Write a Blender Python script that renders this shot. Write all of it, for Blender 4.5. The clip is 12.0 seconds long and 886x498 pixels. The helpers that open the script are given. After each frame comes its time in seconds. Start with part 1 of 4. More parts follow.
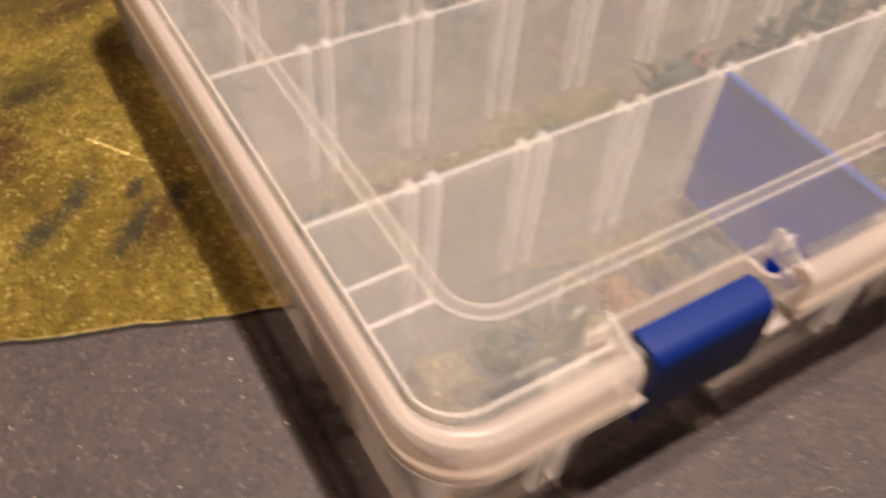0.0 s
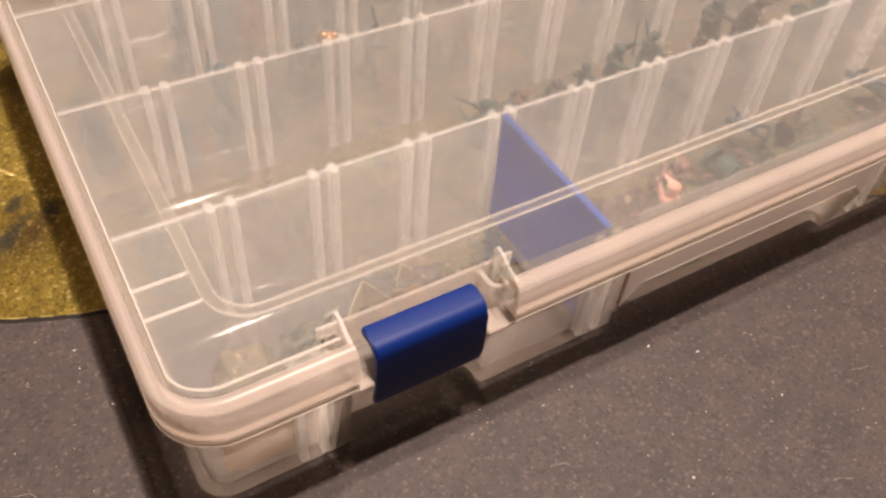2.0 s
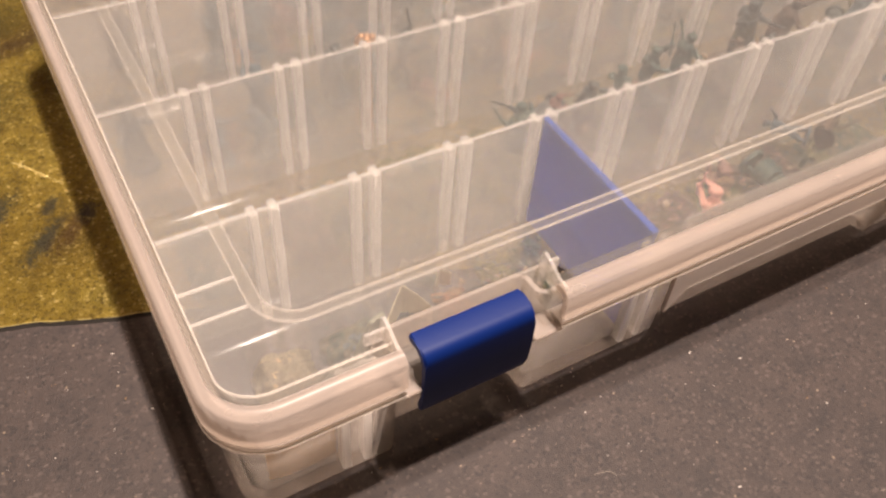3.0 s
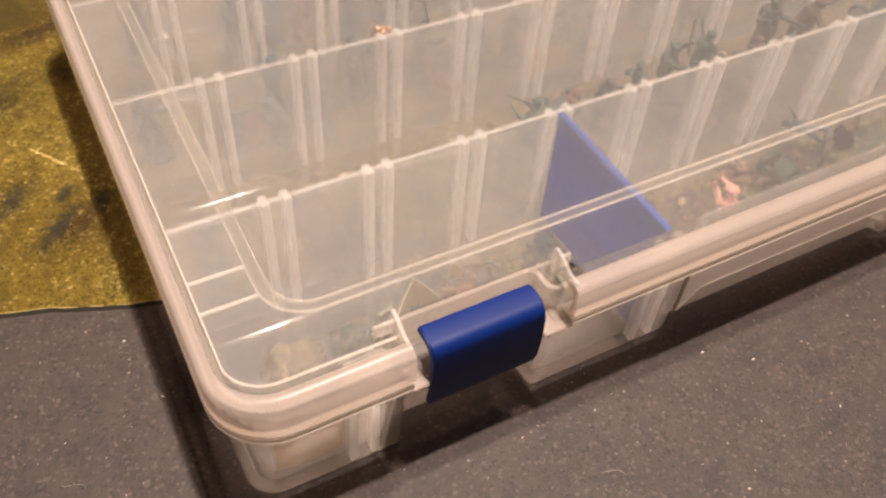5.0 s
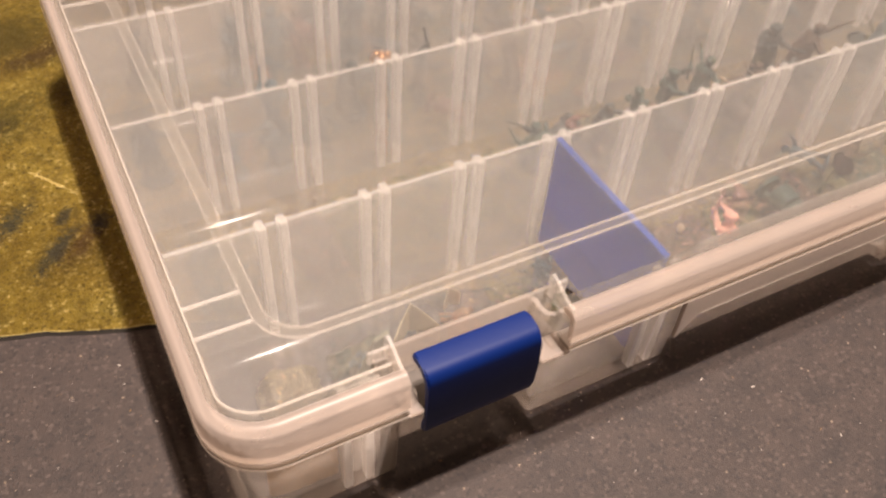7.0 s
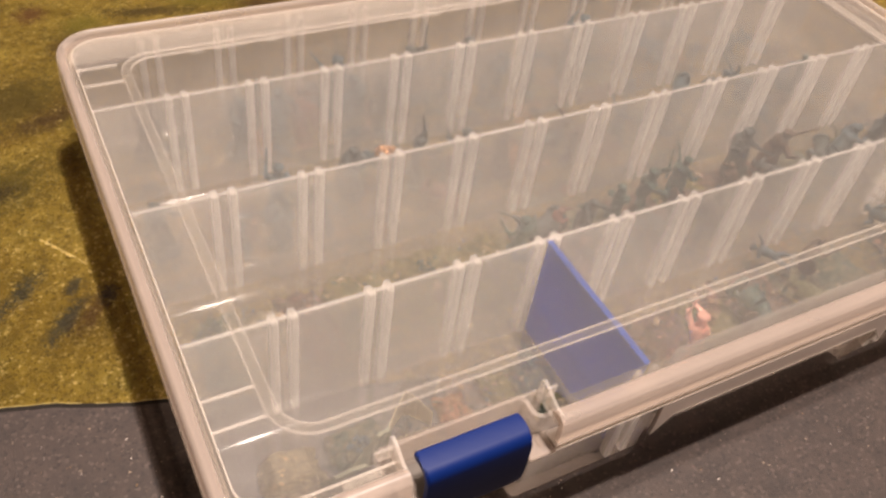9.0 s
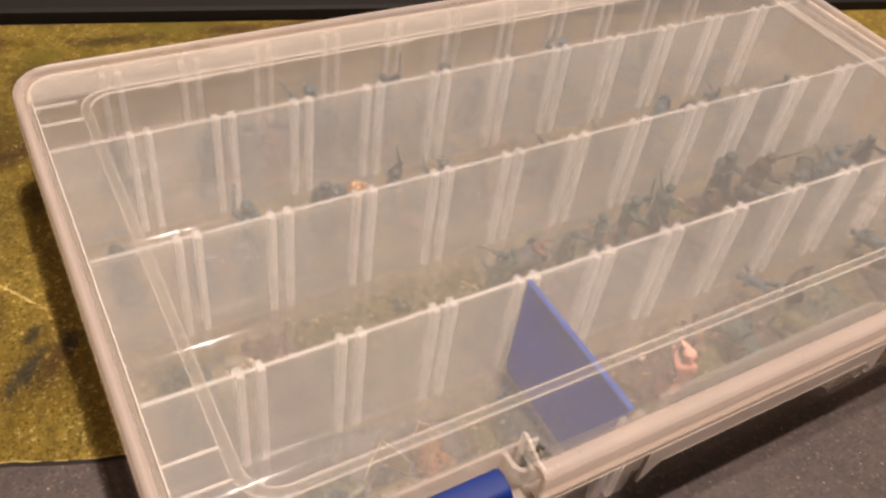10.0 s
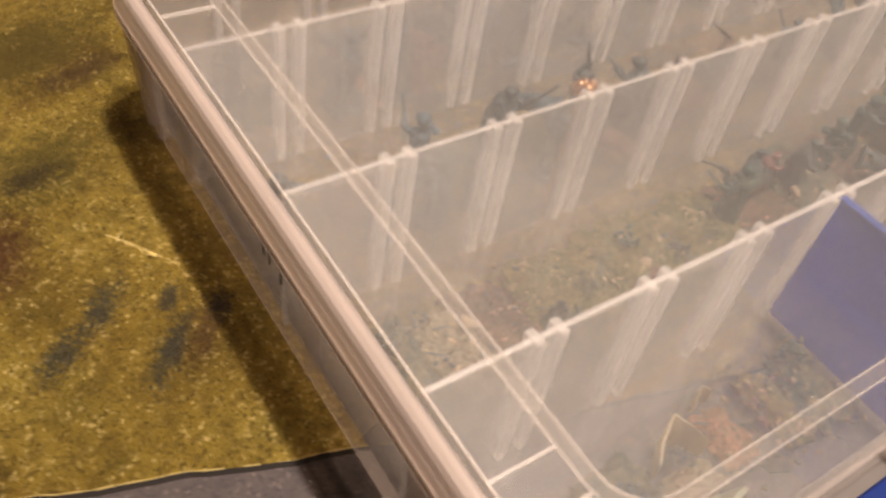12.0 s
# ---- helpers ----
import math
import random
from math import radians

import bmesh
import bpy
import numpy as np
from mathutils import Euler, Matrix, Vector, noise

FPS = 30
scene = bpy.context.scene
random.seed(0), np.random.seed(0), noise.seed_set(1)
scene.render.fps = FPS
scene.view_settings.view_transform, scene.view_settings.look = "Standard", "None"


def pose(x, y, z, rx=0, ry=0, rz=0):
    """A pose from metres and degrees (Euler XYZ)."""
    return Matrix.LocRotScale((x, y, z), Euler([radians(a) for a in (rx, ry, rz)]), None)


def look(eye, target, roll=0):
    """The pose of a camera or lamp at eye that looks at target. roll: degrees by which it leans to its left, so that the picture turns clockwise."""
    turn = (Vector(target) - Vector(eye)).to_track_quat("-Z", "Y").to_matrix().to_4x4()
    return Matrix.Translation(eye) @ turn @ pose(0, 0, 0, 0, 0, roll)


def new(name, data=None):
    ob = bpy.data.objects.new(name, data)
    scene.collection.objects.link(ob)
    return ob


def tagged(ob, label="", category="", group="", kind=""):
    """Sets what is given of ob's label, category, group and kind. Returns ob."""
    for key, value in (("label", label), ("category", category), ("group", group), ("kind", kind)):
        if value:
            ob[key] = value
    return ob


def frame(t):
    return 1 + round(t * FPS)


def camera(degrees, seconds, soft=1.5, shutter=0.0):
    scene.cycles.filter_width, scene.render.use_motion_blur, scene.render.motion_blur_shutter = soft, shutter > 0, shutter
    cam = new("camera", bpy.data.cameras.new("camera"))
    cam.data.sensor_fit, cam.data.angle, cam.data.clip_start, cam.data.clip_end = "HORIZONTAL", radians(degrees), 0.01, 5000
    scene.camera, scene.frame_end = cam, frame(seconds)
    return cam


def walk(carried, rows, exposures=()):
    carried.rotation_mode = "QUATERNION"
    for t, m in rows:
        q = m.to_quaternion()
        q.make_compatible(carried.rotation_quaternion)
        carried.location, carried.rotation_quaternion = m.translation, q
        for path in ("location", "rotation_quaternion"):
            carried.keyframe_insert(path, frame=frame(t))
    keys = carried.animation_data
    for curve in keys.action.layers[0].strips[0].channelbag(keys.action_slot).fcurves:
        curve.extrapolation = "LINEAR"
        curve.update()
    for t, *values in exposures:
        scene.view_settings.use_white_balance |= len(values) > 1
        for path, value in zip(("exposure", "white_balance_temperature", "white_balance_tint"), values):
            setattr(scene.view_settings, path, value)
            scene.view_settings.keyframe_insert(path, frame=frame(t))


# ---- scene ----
cam = camera(54.9, 12.0, soft=2.4, shutter=0.5)
PATH = [
    (0.0, (-0.06295, -0.10717, 0.16742), (0.04770, 0.05735, -0.05773), 4.54),
    (0.5, (-0.04530, -0.14572, 0.18638), (0.06725, 0.01717, -0.03901), 6.41),
    (1.0, (-0.02890, -0.15862, 0.19264), (0.08679, 0.00643, -0.02957), 6.06),
    (1.5, (-0.03112, -0.15847, 0.19514), (0.08389, 0.00812, -0.02626), 5.64),
    (2.0, (-0.03236, -0.15377, 0.19771), (0.08016, 0.01413, -0.02399), 5.27),
    (2.5, (-0.03691, -0.14953, 0.19751), (0.07397, 0.01925, -0.02435), 5.07),
    (3.0, (-0.03859, -0.14736, 0.19617), (0.07116, 0.02217, -0.02568), 4.84),
    (3.5, (-0.03910, -0.14728, 0.19803), (0.06928, 0.02195, -0.02472), 4.79),
    (5.5, (-0.03640, -0.14897, 0.19474), (0.06699, 0.02339, -0.02797), 4.76),
    (6.0, (-0.03571, -0.15154, 0.19623), (0.06788, 0.02245, -0.02512), 4.70),
    (6.5, (-0.03547, -0.15000, 0.19706), (0.06916, 0.02505, -0.02297), 4.71),
    (7.0, (-0.03528, -0.14781, 0.19524), (0.07016, 0.02950, -0.02258), 4.58),
    (9.0, (-0.04480, -0.14040, 0.22009), (0.07450, 0.03712, 0.00972), 9.43),
    (9.5, (-0.03500, -0.14027, 0.22423), (0.08825, 0.03873, 0.01743), 9.11),
    (10.0, (-0.03570, -0.13014, 0.21960), (0.08894, 0.04755, 0.01251), 9.13),
    (10.5, (-0.03320, -0.11010, 0.20152), (0.09196, 0.06403, -0.00827), 9.62),
    (11.0, (-0.04633, -0.08842, 0.18064), (0.07800, 0.07874, -0.03523), 9.90),
    (11.5, (-0.05958, -0.07161, 0.16044), (0.06875, 0.08915, -0.05794), 10.93),
    (12.0, (-0.07690, -0.05890, 0.16375), (0.05839, 0.09602, -0.05464), 11.10),
]
walk(cam, [(t, look(eye, target, roll)) for t, eye, target, roll in PATH],
     exposures=[(0.0, 0.04), (7.2, 0.04), (8.8, -0.12), (12.0, -0.12)])

# ---- light: two lamps under the ceiling of a closed room ----
world = bpy.data.worlds.new("room_dim")
world.use_nodes = True
world.node_tree.nodes["Background"].inputs[0].default_value = (1.0, 0.86, 0.7, 1)
world.node_tree.nodes["Background"].inputs[1].default_value = 0.05
scene.world = world
scene.cycles.transparent_max_bounces = 64
scene.cycles.max_bounces = 10


def lamp(name, eye, target, size, watts, colour):
    data = bpy.data.lights.new(name, "AREA")
    data.shape, data.size, data.energy, data.color = "DISK", size, watts, colour
    ob = new(name, data)
    ob.matrix_world = look(eye, target)
    return ob


WARM = (1.0, 0.84, 0.75)
lamp("lamp_front", (0.22, -0.09, 1.60), (0.1, 0.04, 0), 0.065, 38.5, WARM)
lamp("lamp_rear", (0.22, 0.075, 1.60), (0.1, 0.04, 0), 0.065, 21.5, WARM)


# ---- materials ----
def mat(name):
    m = bpy.data.materials.new(name)
    m.use_nodes = True
    m.node_tree.nodes.clear()
    return m, m.node_tree.nodes, m.node_tree.links


def node(ns, kind, **inputs):
    n = ns.new(kind)
    for k, v in inputs.items():
        n.inputs[k.replace("_", " ")].default_value = v
    return n


def coords(ns, ls, scale=(1, 1, 1)):
    c = ns.new("ShaderNodeTexCoord")
    mp = ns.new("ShaderNodeMapping")
    mp.inputs["Scale"].default_value = scale
    ls.new(c.outputs["Object"], mp.inputs["Vector"])
    return mp.outputs["Vector"]


def noise_tex(ns, ls, vec, scale, detail=4.0, rough=0.6):
    n = node(ns, "ShaderNodeTexNoise", Scale=scale, Detail=detail, Roughness=rough)
    ls.new(vec, n.inputs["Vector"])
    return n.outputs["Fac"]


def ramp(ns, ls, fac, stops):
    r = ns.new("ShaderNodeValToRGB")
    e = r.color_ramp.elements
    while len(e) < len(stops):
        e.new(0.5)
    for el, (p, c) in zip(e, stops):
        el.position, el.color = p, (*c, 1) if len(c) == 3 else c
    ls.new(fac, r.inputs["Fac"])
    return r.outputs["Color"]


def mix_rgb(ns, ls, fac, a, b, mode="MIX"):
    m = ns.new("ShaderNodeMix")
    m.data_type, m.blend_type = "RGBA", mode
    for sock, v in ((m.inputs["Factor"], fac), (m.inputs["A"], a), (m.inputs["B"], b)):
        if isinstance(v, (int, float)):
            sock.default_value = v
        elif isinstance(v, tuple):
            sock.default_value = (*v, 1)
        else:
            ls.new(v, sock)
    return m.outputs["Result"]


def bump(ns, ls, height, strength, distance):
    b = node(ns, "ShaderNodeBump", Strength=strength, Distance=distance)
    ls.new(height, b.inputs["Height"])
    return b.outputs["Normal"]


def maths(ns, ls, op, a, b=0.0, clamp=False):
    m = ns.new("ShaderNodeMath")
    m.operation, m.use_clamp = op, clamp
    for s, v in zip(m.inputs, (a, b)):
        if isinstance(v, (int, float)):
            s.default_value = v
        else:
            ls.new(v, s)
    return m.outputs[0]


def frosted(name, haze, tint, body, rough=0.22, wear=0.5, normal_bend=0.6, blur=0.0, spread=0.3, gloss=0.032):
    """Milky polypropylene: clear in part, scattering in part, with a soft gloss."""
    m, ns, ls = mat(name)
    vec = coords(ns, ls)
    cloud = noise_tex(ns, ls, vec, 38.0, 3.0)
    fine = noise_tex(ns, ls, vec, 900.0, 3.0)
    f = maths(ns, ls, "MULTIPLY_ADD", cloud, haze * wear)
    f.node.inputs[2].default_value = haze * (1 - wear * 0.5)
    clear = node(ns, "ShaderNodeBsdfTransparent", Color=(*tint, 1))
    dif = node(ns, "ShaderNodeBsdfDiffuse", Color=(*body, 1))
    tra = node(ns, "ShaderNodeBsdfTranslucent", Color=(*body, 1))
    glo = node(ns, "ShaderNodeBsdfGlossy", Color=(1, 1, 1, 1), Roughness=rough)
    nrm = bump(ns, ls, fine, 0.05, 0.0002)
    ls.new(nrm, glo.inputs["Normal"])
    # normals bent to the vertical: upright sheets take overhead light, standing in for scattering
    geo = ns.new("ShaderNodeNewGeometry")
    for shader, rise in ((dif, normal_bend), (tra, -normal_bend)):
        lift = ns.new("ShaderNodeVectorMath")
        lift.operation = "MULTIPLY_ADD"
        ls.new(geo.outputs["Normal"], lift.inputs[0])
        lift.inputs[1].default_value = (1 - normal_bend,) * 3
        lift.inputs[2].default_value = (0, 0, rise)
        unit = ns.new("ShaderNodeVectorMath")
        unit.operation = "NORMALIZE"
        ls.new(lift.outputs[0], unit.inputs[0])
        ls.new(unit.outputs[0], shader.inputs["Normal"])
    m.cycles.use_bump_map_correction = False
    s = ns.new("ShaderNodeMixShader")
    s.inputs[0].default_value = 0.4
    ls.new(dif.outputs[0], s.inputs[1])
    ls.new(tra.outputs[0], s.inputs[2])
    v = ns.new("ShaderNodeMixShader")
    ls.new(f, v.inputs[0])
    see = clear
    if blur:
        # part of the light is scattered forwards, so that what lies behind looks the softer the farther it is
        soft = node(ns, "ShaderNodeBsdfRefraction", Color=(*tint, 1), Roughness=spread, IOR=1.3)
        see = ns.new("ShaderNodeMixShader")
        see.inputs[0].default_value = blur
        ls.new(clear.outputs[0], see.inputs[1])
        ls.new(soft.outputs[0], see.inputs[2])
    ls.new(see.outputs[0], v.inputs[1])
    ls.new(s.outputs[0], v.inputs[2])
    # surface gloss after Schlick
    side = node(ns, "ShaderNodeLayerWeight", Blend=0.5)
    steep = maths(ns, ls, "POWER", side.outputs["Facing"], 5.0)
    shine = maths(ns, ls, "MULTIPLY_ADD", steep, 0.85)
    shine.node.inputs[2].default_value = gloss
    g = ns.new("ShaderNodeMixShader")
    ls.new(shine, g.inputs[0])
    ls.new(v.outputs[0], g.inputs[1])
    ls.new(glo.outputs[0], g.inputs[2])
    out = ns.new("ShaderNodeOutputMaterial")
    ls.new(g.outputs[0], out.inputs[0])
    return m


def solid(name, colour, colour2, rough=0.5, grain=400.0, metallic=0.0, relief=0.15, shine=0.5):
    """Opaque matter with blotches, grain and fine relief."""
    m, ns, ls = mat(name)
    vec = coords(ns, ls)
    big = noise_tex(ns, ls, vec, grain * 0.12)
    small = noise_tex(ns, ls, vec, grain)
    col = mix_rgb(ns, ls, maths(ns, ls, "MULTIPLY", maths(ns, ls, "ADD", big, small), 0.5), colour, colour2)
    p = node(ns, "ShaderNodeBsdfPrincipled", Roughness=rough, Metallic=metallic, Specular_IOR_Level=shine)
    ls.new(col, p.inputs["Base Color"])
    ls.new(bump(ns, ls, small, relief, 0.0004), p.inputs["Normal"])
    out = ns.new("ShaderNodeOutputMaterial")
    ls.new(p.outputs[0], out.inputs[0])
    return m


def mat_sheet():
    """Dark grey-brown craft mat, dusty, with pale specks."""
    m, ns, ls = mat("mat_dark_grey")
    vec = coords(ns, ls)
    big = noise_tex(ns, ls, vec, 18.0, 6.0, 0.7)
    mid = noise_tex(ns, ls, vec, 95.0, 7.0, 0.72)
    fine = noise_tex(ns, ls, vec, 1500.0, 3.0, 0.7)
    base = ramp(ns, ls, big, [(0.3, (0.0278, 0.0189, 0.0156)), (0.7, (0.0443, 0.0299, 0.0249))])
    base = mix_rgb(ns, ls, ramp(ns, ls, mid, [(0.38, (0, 0, 0)), (0.70, (0.9, 0.9, 0.9))]), base, (0.0639, 0.0427, 0.0339))
    base = mix_rgb(ns, ls, ramp(ns, ls, mid, [(0.30, (0.8, 0.8, 0.8)), (0.42, (0, 0, 0))]), base, (0.0288, 0.0203, 0.0172))
    # crumbs of grit in many tones
    grit = node(ns, "ShaderNodeTexVoronoi", Scale=1150.0)
    ls.new(vec, grit.inputs["Vector"])
    crumb = ns.new("ShaderNodeSeparateColor")
    ls.new(grit.outputs["Color"], crumb.inputs[0])
    base = mix_rgb(ns, ls, ramp(ns, ls, crumb.outputs[0], [(0.06, (0.75, 0.75, 0.75)), (0.18, (0, 0, 0))]), base, (0.0227, 0.0159, 0.0135))
    base = mix_rgb(ns, ls, ramp(ns, ls, crumb.outputs[0], [(0.86, (0, 0, 0)), (0.99, (0.75, 0.75, 0.75))]), base, (0.100, 0.072, 0.059))
    base = mix_rgb(ns, ls, ramp(ns, ls, fine, [(0.56, (0, 0, 0)), (0.74, (0.4, 0.4, 0.4))]), base, (0.0979, 0.0666, 0.0530))
    # paler chips here and there
    vor = node(ns, "ShaderNodeTexVoronoi", Scale=420.0)
    ls.new(vec, vor.inputs["Vector"])
    chip = ns.new("ShaderNodeSeparateColor")
    ls.new(vor.outputs["Color"], chip.inputs[0])
    dot = ramp(ns, ls, maths(ns, ls, "ADD", vor.outputs["Distance"], maths(ns, ls, "MULTIPLY", fine, 0.3)), [(0.24, (0.8, 0.8, 0.8)), (0.32, (0, 0, 0))])
    pick = ramp(ns, ls, chip.outputs[0], [(0.91, (0, 0, 0)), (0.99, (1, 1, 1))])
    base = mix_rgb(ns, ls, maths(ns, ls, "MULTIPLY", dot, pick), base, (0.30, 0.22, 0.15))
    p = node(ns, "ShaderNodeBsdfPrincipled", Roughness=0.62)
    ls.new(base, p.inputs["Base Color"])
    ls.new(bump(ns, ls, maths(ns, ls, "ADD", mid, fine), 0.45, 0.0005), p.inputs["Normal"])
    out = ns.new("ShaderNodeOutputMaterial")
    ls.new(p.outputs[0], out.inputs[0])
    return m


def gold_sheet():
    """Rough board painted brass gold, with dark smudges and grit with painted-in glints."""
    m, ns, ls = mat("gold_paint_rough")
    vec = coords(ns, ls)
    big = noise_tex(ns, ls, vec, 26.0, 5.0, 0.65)
    tone = noise_tex(ns, ls, vec, 61.0, 5.0, 0.7)
    mid = noise_tex(ns, ls, vec, 230.0, 6.0, 0.75)
    fine = noise_tex(ns, ls, vec, 1100.0, 4.0, 0.75)
    base = ramp(ns, ls, big, [(0.34, (0.21, 0.135, 0.022)), (0.50, (0.40, 0.27, 0.044)), (0.68, (0.56, 0.40, 0.075))])
    # duller olive and rusty patches
    base = mix_rgb(ns, ls, ramp(ns, ls, tone, [(0.50, (0, 0, 0)), (0.68, (0.6, 0.6, 0.6))]), base, (0.19, 0.15, 0.03))
    base = mix_rgb(ns, ls, ramp(ns, ls, tone, [(0.28, (0.5, 0.5, 0.5)), (0.42, (0, 0, 0))]), base, (0.22, 0.10, 0.026))
    base = mix_rgb(ns, ls, ramp(ns, ls, mid, [(0.36, (0.7, 0.7, 0.7)), (0.52, (0, 0, 0))]), base, (0.20, 0.13, 0.025))
    # grit: crumbs of many tones, with bright flecks painted in as glints
    grit = node(ns, "ShaderNodeTexVoronoi", Scale=1250.0)
    ls.new(vec, grit.inputs["Vector"])
    crumb = ns.new("ShaderNodeSeparateColor")
    ls.new(grit.outputs["Color"], crumb.inputs[0])
    base = mix_rgb(ns, ls, ramp(ns, ls, crumb.outputs[0], [(0.05, (0.6, 0.6, 0.6)), (0.22, (0, 0, 0))]), base, (0.13, 0.085, 0.02))
    glint = maths(ns, ls, "MULTIPLY", ramp(ns, ls, crumb.outputs[0], [(0.80, (0, 0, 0)), (0.95, (0.7, 0.7, 0.7))]),
                  ramp(ns, ls, mid, [(0.44, (0.1, 0.1, 0.1)), (0.58, (1, 1, 1))]))
    base = mix_rgb(ns, ls, glint, base, (0.92, 0.70, 0.26))
    # smudges and wide patches, each with its place: x, y, turn, length, width, colour
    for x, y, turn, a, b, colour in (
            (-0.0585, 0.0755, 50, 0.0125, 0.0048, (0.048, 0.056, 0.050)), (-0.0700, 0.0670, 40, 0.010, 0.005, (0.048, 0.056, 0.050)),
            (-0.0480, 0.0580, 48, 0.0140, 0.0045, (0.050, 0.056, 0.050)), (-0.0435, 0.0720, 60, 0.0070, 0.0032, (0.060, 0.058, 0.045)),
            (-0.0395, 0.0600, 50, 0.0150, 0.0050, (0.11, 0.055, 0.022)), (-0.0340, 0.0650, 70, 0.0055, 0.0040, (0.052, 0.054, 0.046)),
            # wide olive patches that dull the board beyond the crease
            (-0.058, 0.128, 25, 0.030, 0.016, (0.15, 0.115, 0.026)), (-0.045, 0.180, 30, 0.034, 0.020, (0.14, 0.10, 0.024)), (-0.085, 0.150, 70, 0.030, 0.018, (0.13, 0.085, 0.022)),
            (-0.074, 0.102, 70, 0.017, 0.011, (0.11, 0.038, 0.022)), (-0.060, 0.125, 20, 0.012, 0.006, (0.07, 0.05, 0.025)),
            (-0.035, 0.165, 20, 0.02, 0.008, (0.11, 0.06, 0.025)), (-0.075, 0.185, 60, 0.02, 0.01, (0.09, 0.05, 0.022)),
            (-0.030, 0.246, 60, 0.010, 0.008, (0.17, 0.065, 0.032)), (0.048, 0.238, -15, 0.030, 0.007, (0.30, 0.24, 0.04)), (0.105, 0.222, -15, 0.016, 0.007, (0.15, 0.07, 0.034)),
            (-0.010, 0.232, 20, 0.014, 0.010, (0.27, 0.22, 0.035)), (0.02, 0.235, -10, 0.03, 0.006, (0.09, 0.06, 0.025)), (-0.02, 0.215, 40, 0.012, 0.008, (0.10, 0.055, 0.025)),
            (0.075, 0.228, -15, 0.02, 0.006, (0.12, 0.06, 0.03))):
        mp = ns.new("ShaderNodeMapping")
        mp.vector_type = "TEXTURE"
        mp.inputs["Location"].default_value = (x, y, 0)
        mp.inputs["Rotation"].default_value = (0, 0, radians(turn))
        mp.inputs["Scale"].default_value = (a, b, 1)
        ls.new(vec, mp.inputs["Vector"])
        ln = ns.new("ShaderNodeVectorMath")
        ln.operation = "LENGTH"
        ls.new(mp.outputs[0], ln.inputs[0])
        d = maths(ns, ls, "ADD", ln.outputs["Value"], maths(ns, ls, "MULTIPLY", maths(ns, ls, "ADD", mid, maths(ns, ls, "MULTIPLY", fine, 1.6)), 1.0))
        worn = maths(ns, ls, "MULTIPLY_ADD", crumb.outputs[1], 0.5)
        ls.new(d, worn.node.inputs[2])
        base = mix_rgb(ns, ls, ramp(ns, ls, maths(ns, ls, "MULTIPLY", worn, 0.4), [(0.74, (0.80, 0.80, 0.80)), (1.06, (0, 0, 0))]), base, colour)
    p = node(ns, "ShaderNodeBsdfPrincipled", Metallic=0.6)
    ls.new(base, p.inputs["Base Color"])
    ls.new(ramp(ns, ls, fine, [(0.4, (0.6, 0.6, 0.6)), (0.66, (0.2, 0.2, 0.2))]), p.inputs["Roughness"])
    ls.new(bump(ns, ls, maths(ns, ls, "ADD", mid, fine), 1.0, 0.0016), p.inputs["Normal"])
    out = ns.new("ShaderNodeOutputMaterial")
    ls.new(p.outputs[0], out.inputs[0])
    return m


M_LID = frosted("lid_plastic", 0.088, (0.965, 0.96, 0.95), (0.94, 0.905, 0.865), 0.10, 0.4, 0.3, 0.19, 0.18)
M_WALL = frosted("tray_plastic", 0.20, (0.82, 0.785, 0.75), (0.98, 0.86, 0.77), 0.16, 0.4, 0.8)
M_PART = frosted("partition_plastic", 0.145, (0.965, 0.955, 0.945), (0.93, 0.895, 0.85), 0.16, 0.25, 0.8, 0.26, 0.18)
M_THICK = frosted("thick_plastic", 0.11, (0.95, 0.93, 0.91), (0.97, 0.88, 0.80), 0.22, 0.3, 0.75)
# milkier plastic for beads and edges, to paint in the light they catch
M_LINE = frosted("edge_light_plastic", 0.25, (0.95, 0.93, 0.91), (0.98, 0.88, 0.78), 0.16, 0.3, 0.75)
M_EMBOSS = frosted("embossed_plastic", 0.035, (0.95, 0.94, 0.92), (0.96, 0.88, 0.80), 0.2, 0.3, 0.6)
# milkier than the partitions, to paint in light caught by rails and edges
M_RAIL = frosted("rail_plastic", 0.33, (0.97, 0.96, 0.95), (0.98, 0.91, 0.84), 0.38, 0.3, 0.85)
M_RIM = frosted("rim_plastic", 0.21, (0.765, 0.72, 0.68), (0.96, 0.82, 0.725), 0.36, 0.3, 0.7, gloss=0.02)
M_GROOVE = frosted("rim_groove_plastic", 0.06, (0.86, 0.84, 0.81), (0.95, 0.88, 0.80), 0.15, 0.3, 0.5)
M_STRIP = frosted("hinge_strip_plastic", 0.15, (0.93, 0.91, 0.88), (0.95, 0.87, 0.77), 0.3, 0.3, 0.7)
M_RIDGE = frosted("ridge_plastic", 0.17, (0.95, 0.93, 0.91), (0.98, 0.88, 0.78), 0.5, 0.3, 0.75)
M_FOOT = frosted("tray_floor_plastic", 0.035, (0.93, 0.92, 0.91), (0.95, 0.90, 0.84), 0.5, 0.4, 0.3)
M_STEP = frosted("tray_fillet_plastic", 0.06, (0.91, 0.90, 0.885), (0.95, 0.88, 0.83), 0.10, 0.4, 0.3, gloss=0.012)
# dark-tinted, for the panels added to block light over the recesses
M_SHADE = frosted("shade_panel_plastic", 0.13, (0.42, 0.40, 0.37), (0.92, 0.82, 0.74), 0.3, 0.3, 0.7)
# shade put into the tint: darker than the rim, for a deeper shadow below
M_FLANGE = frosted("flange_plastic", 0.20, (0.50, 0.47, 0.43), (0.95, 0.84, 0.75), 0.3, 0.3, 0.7)
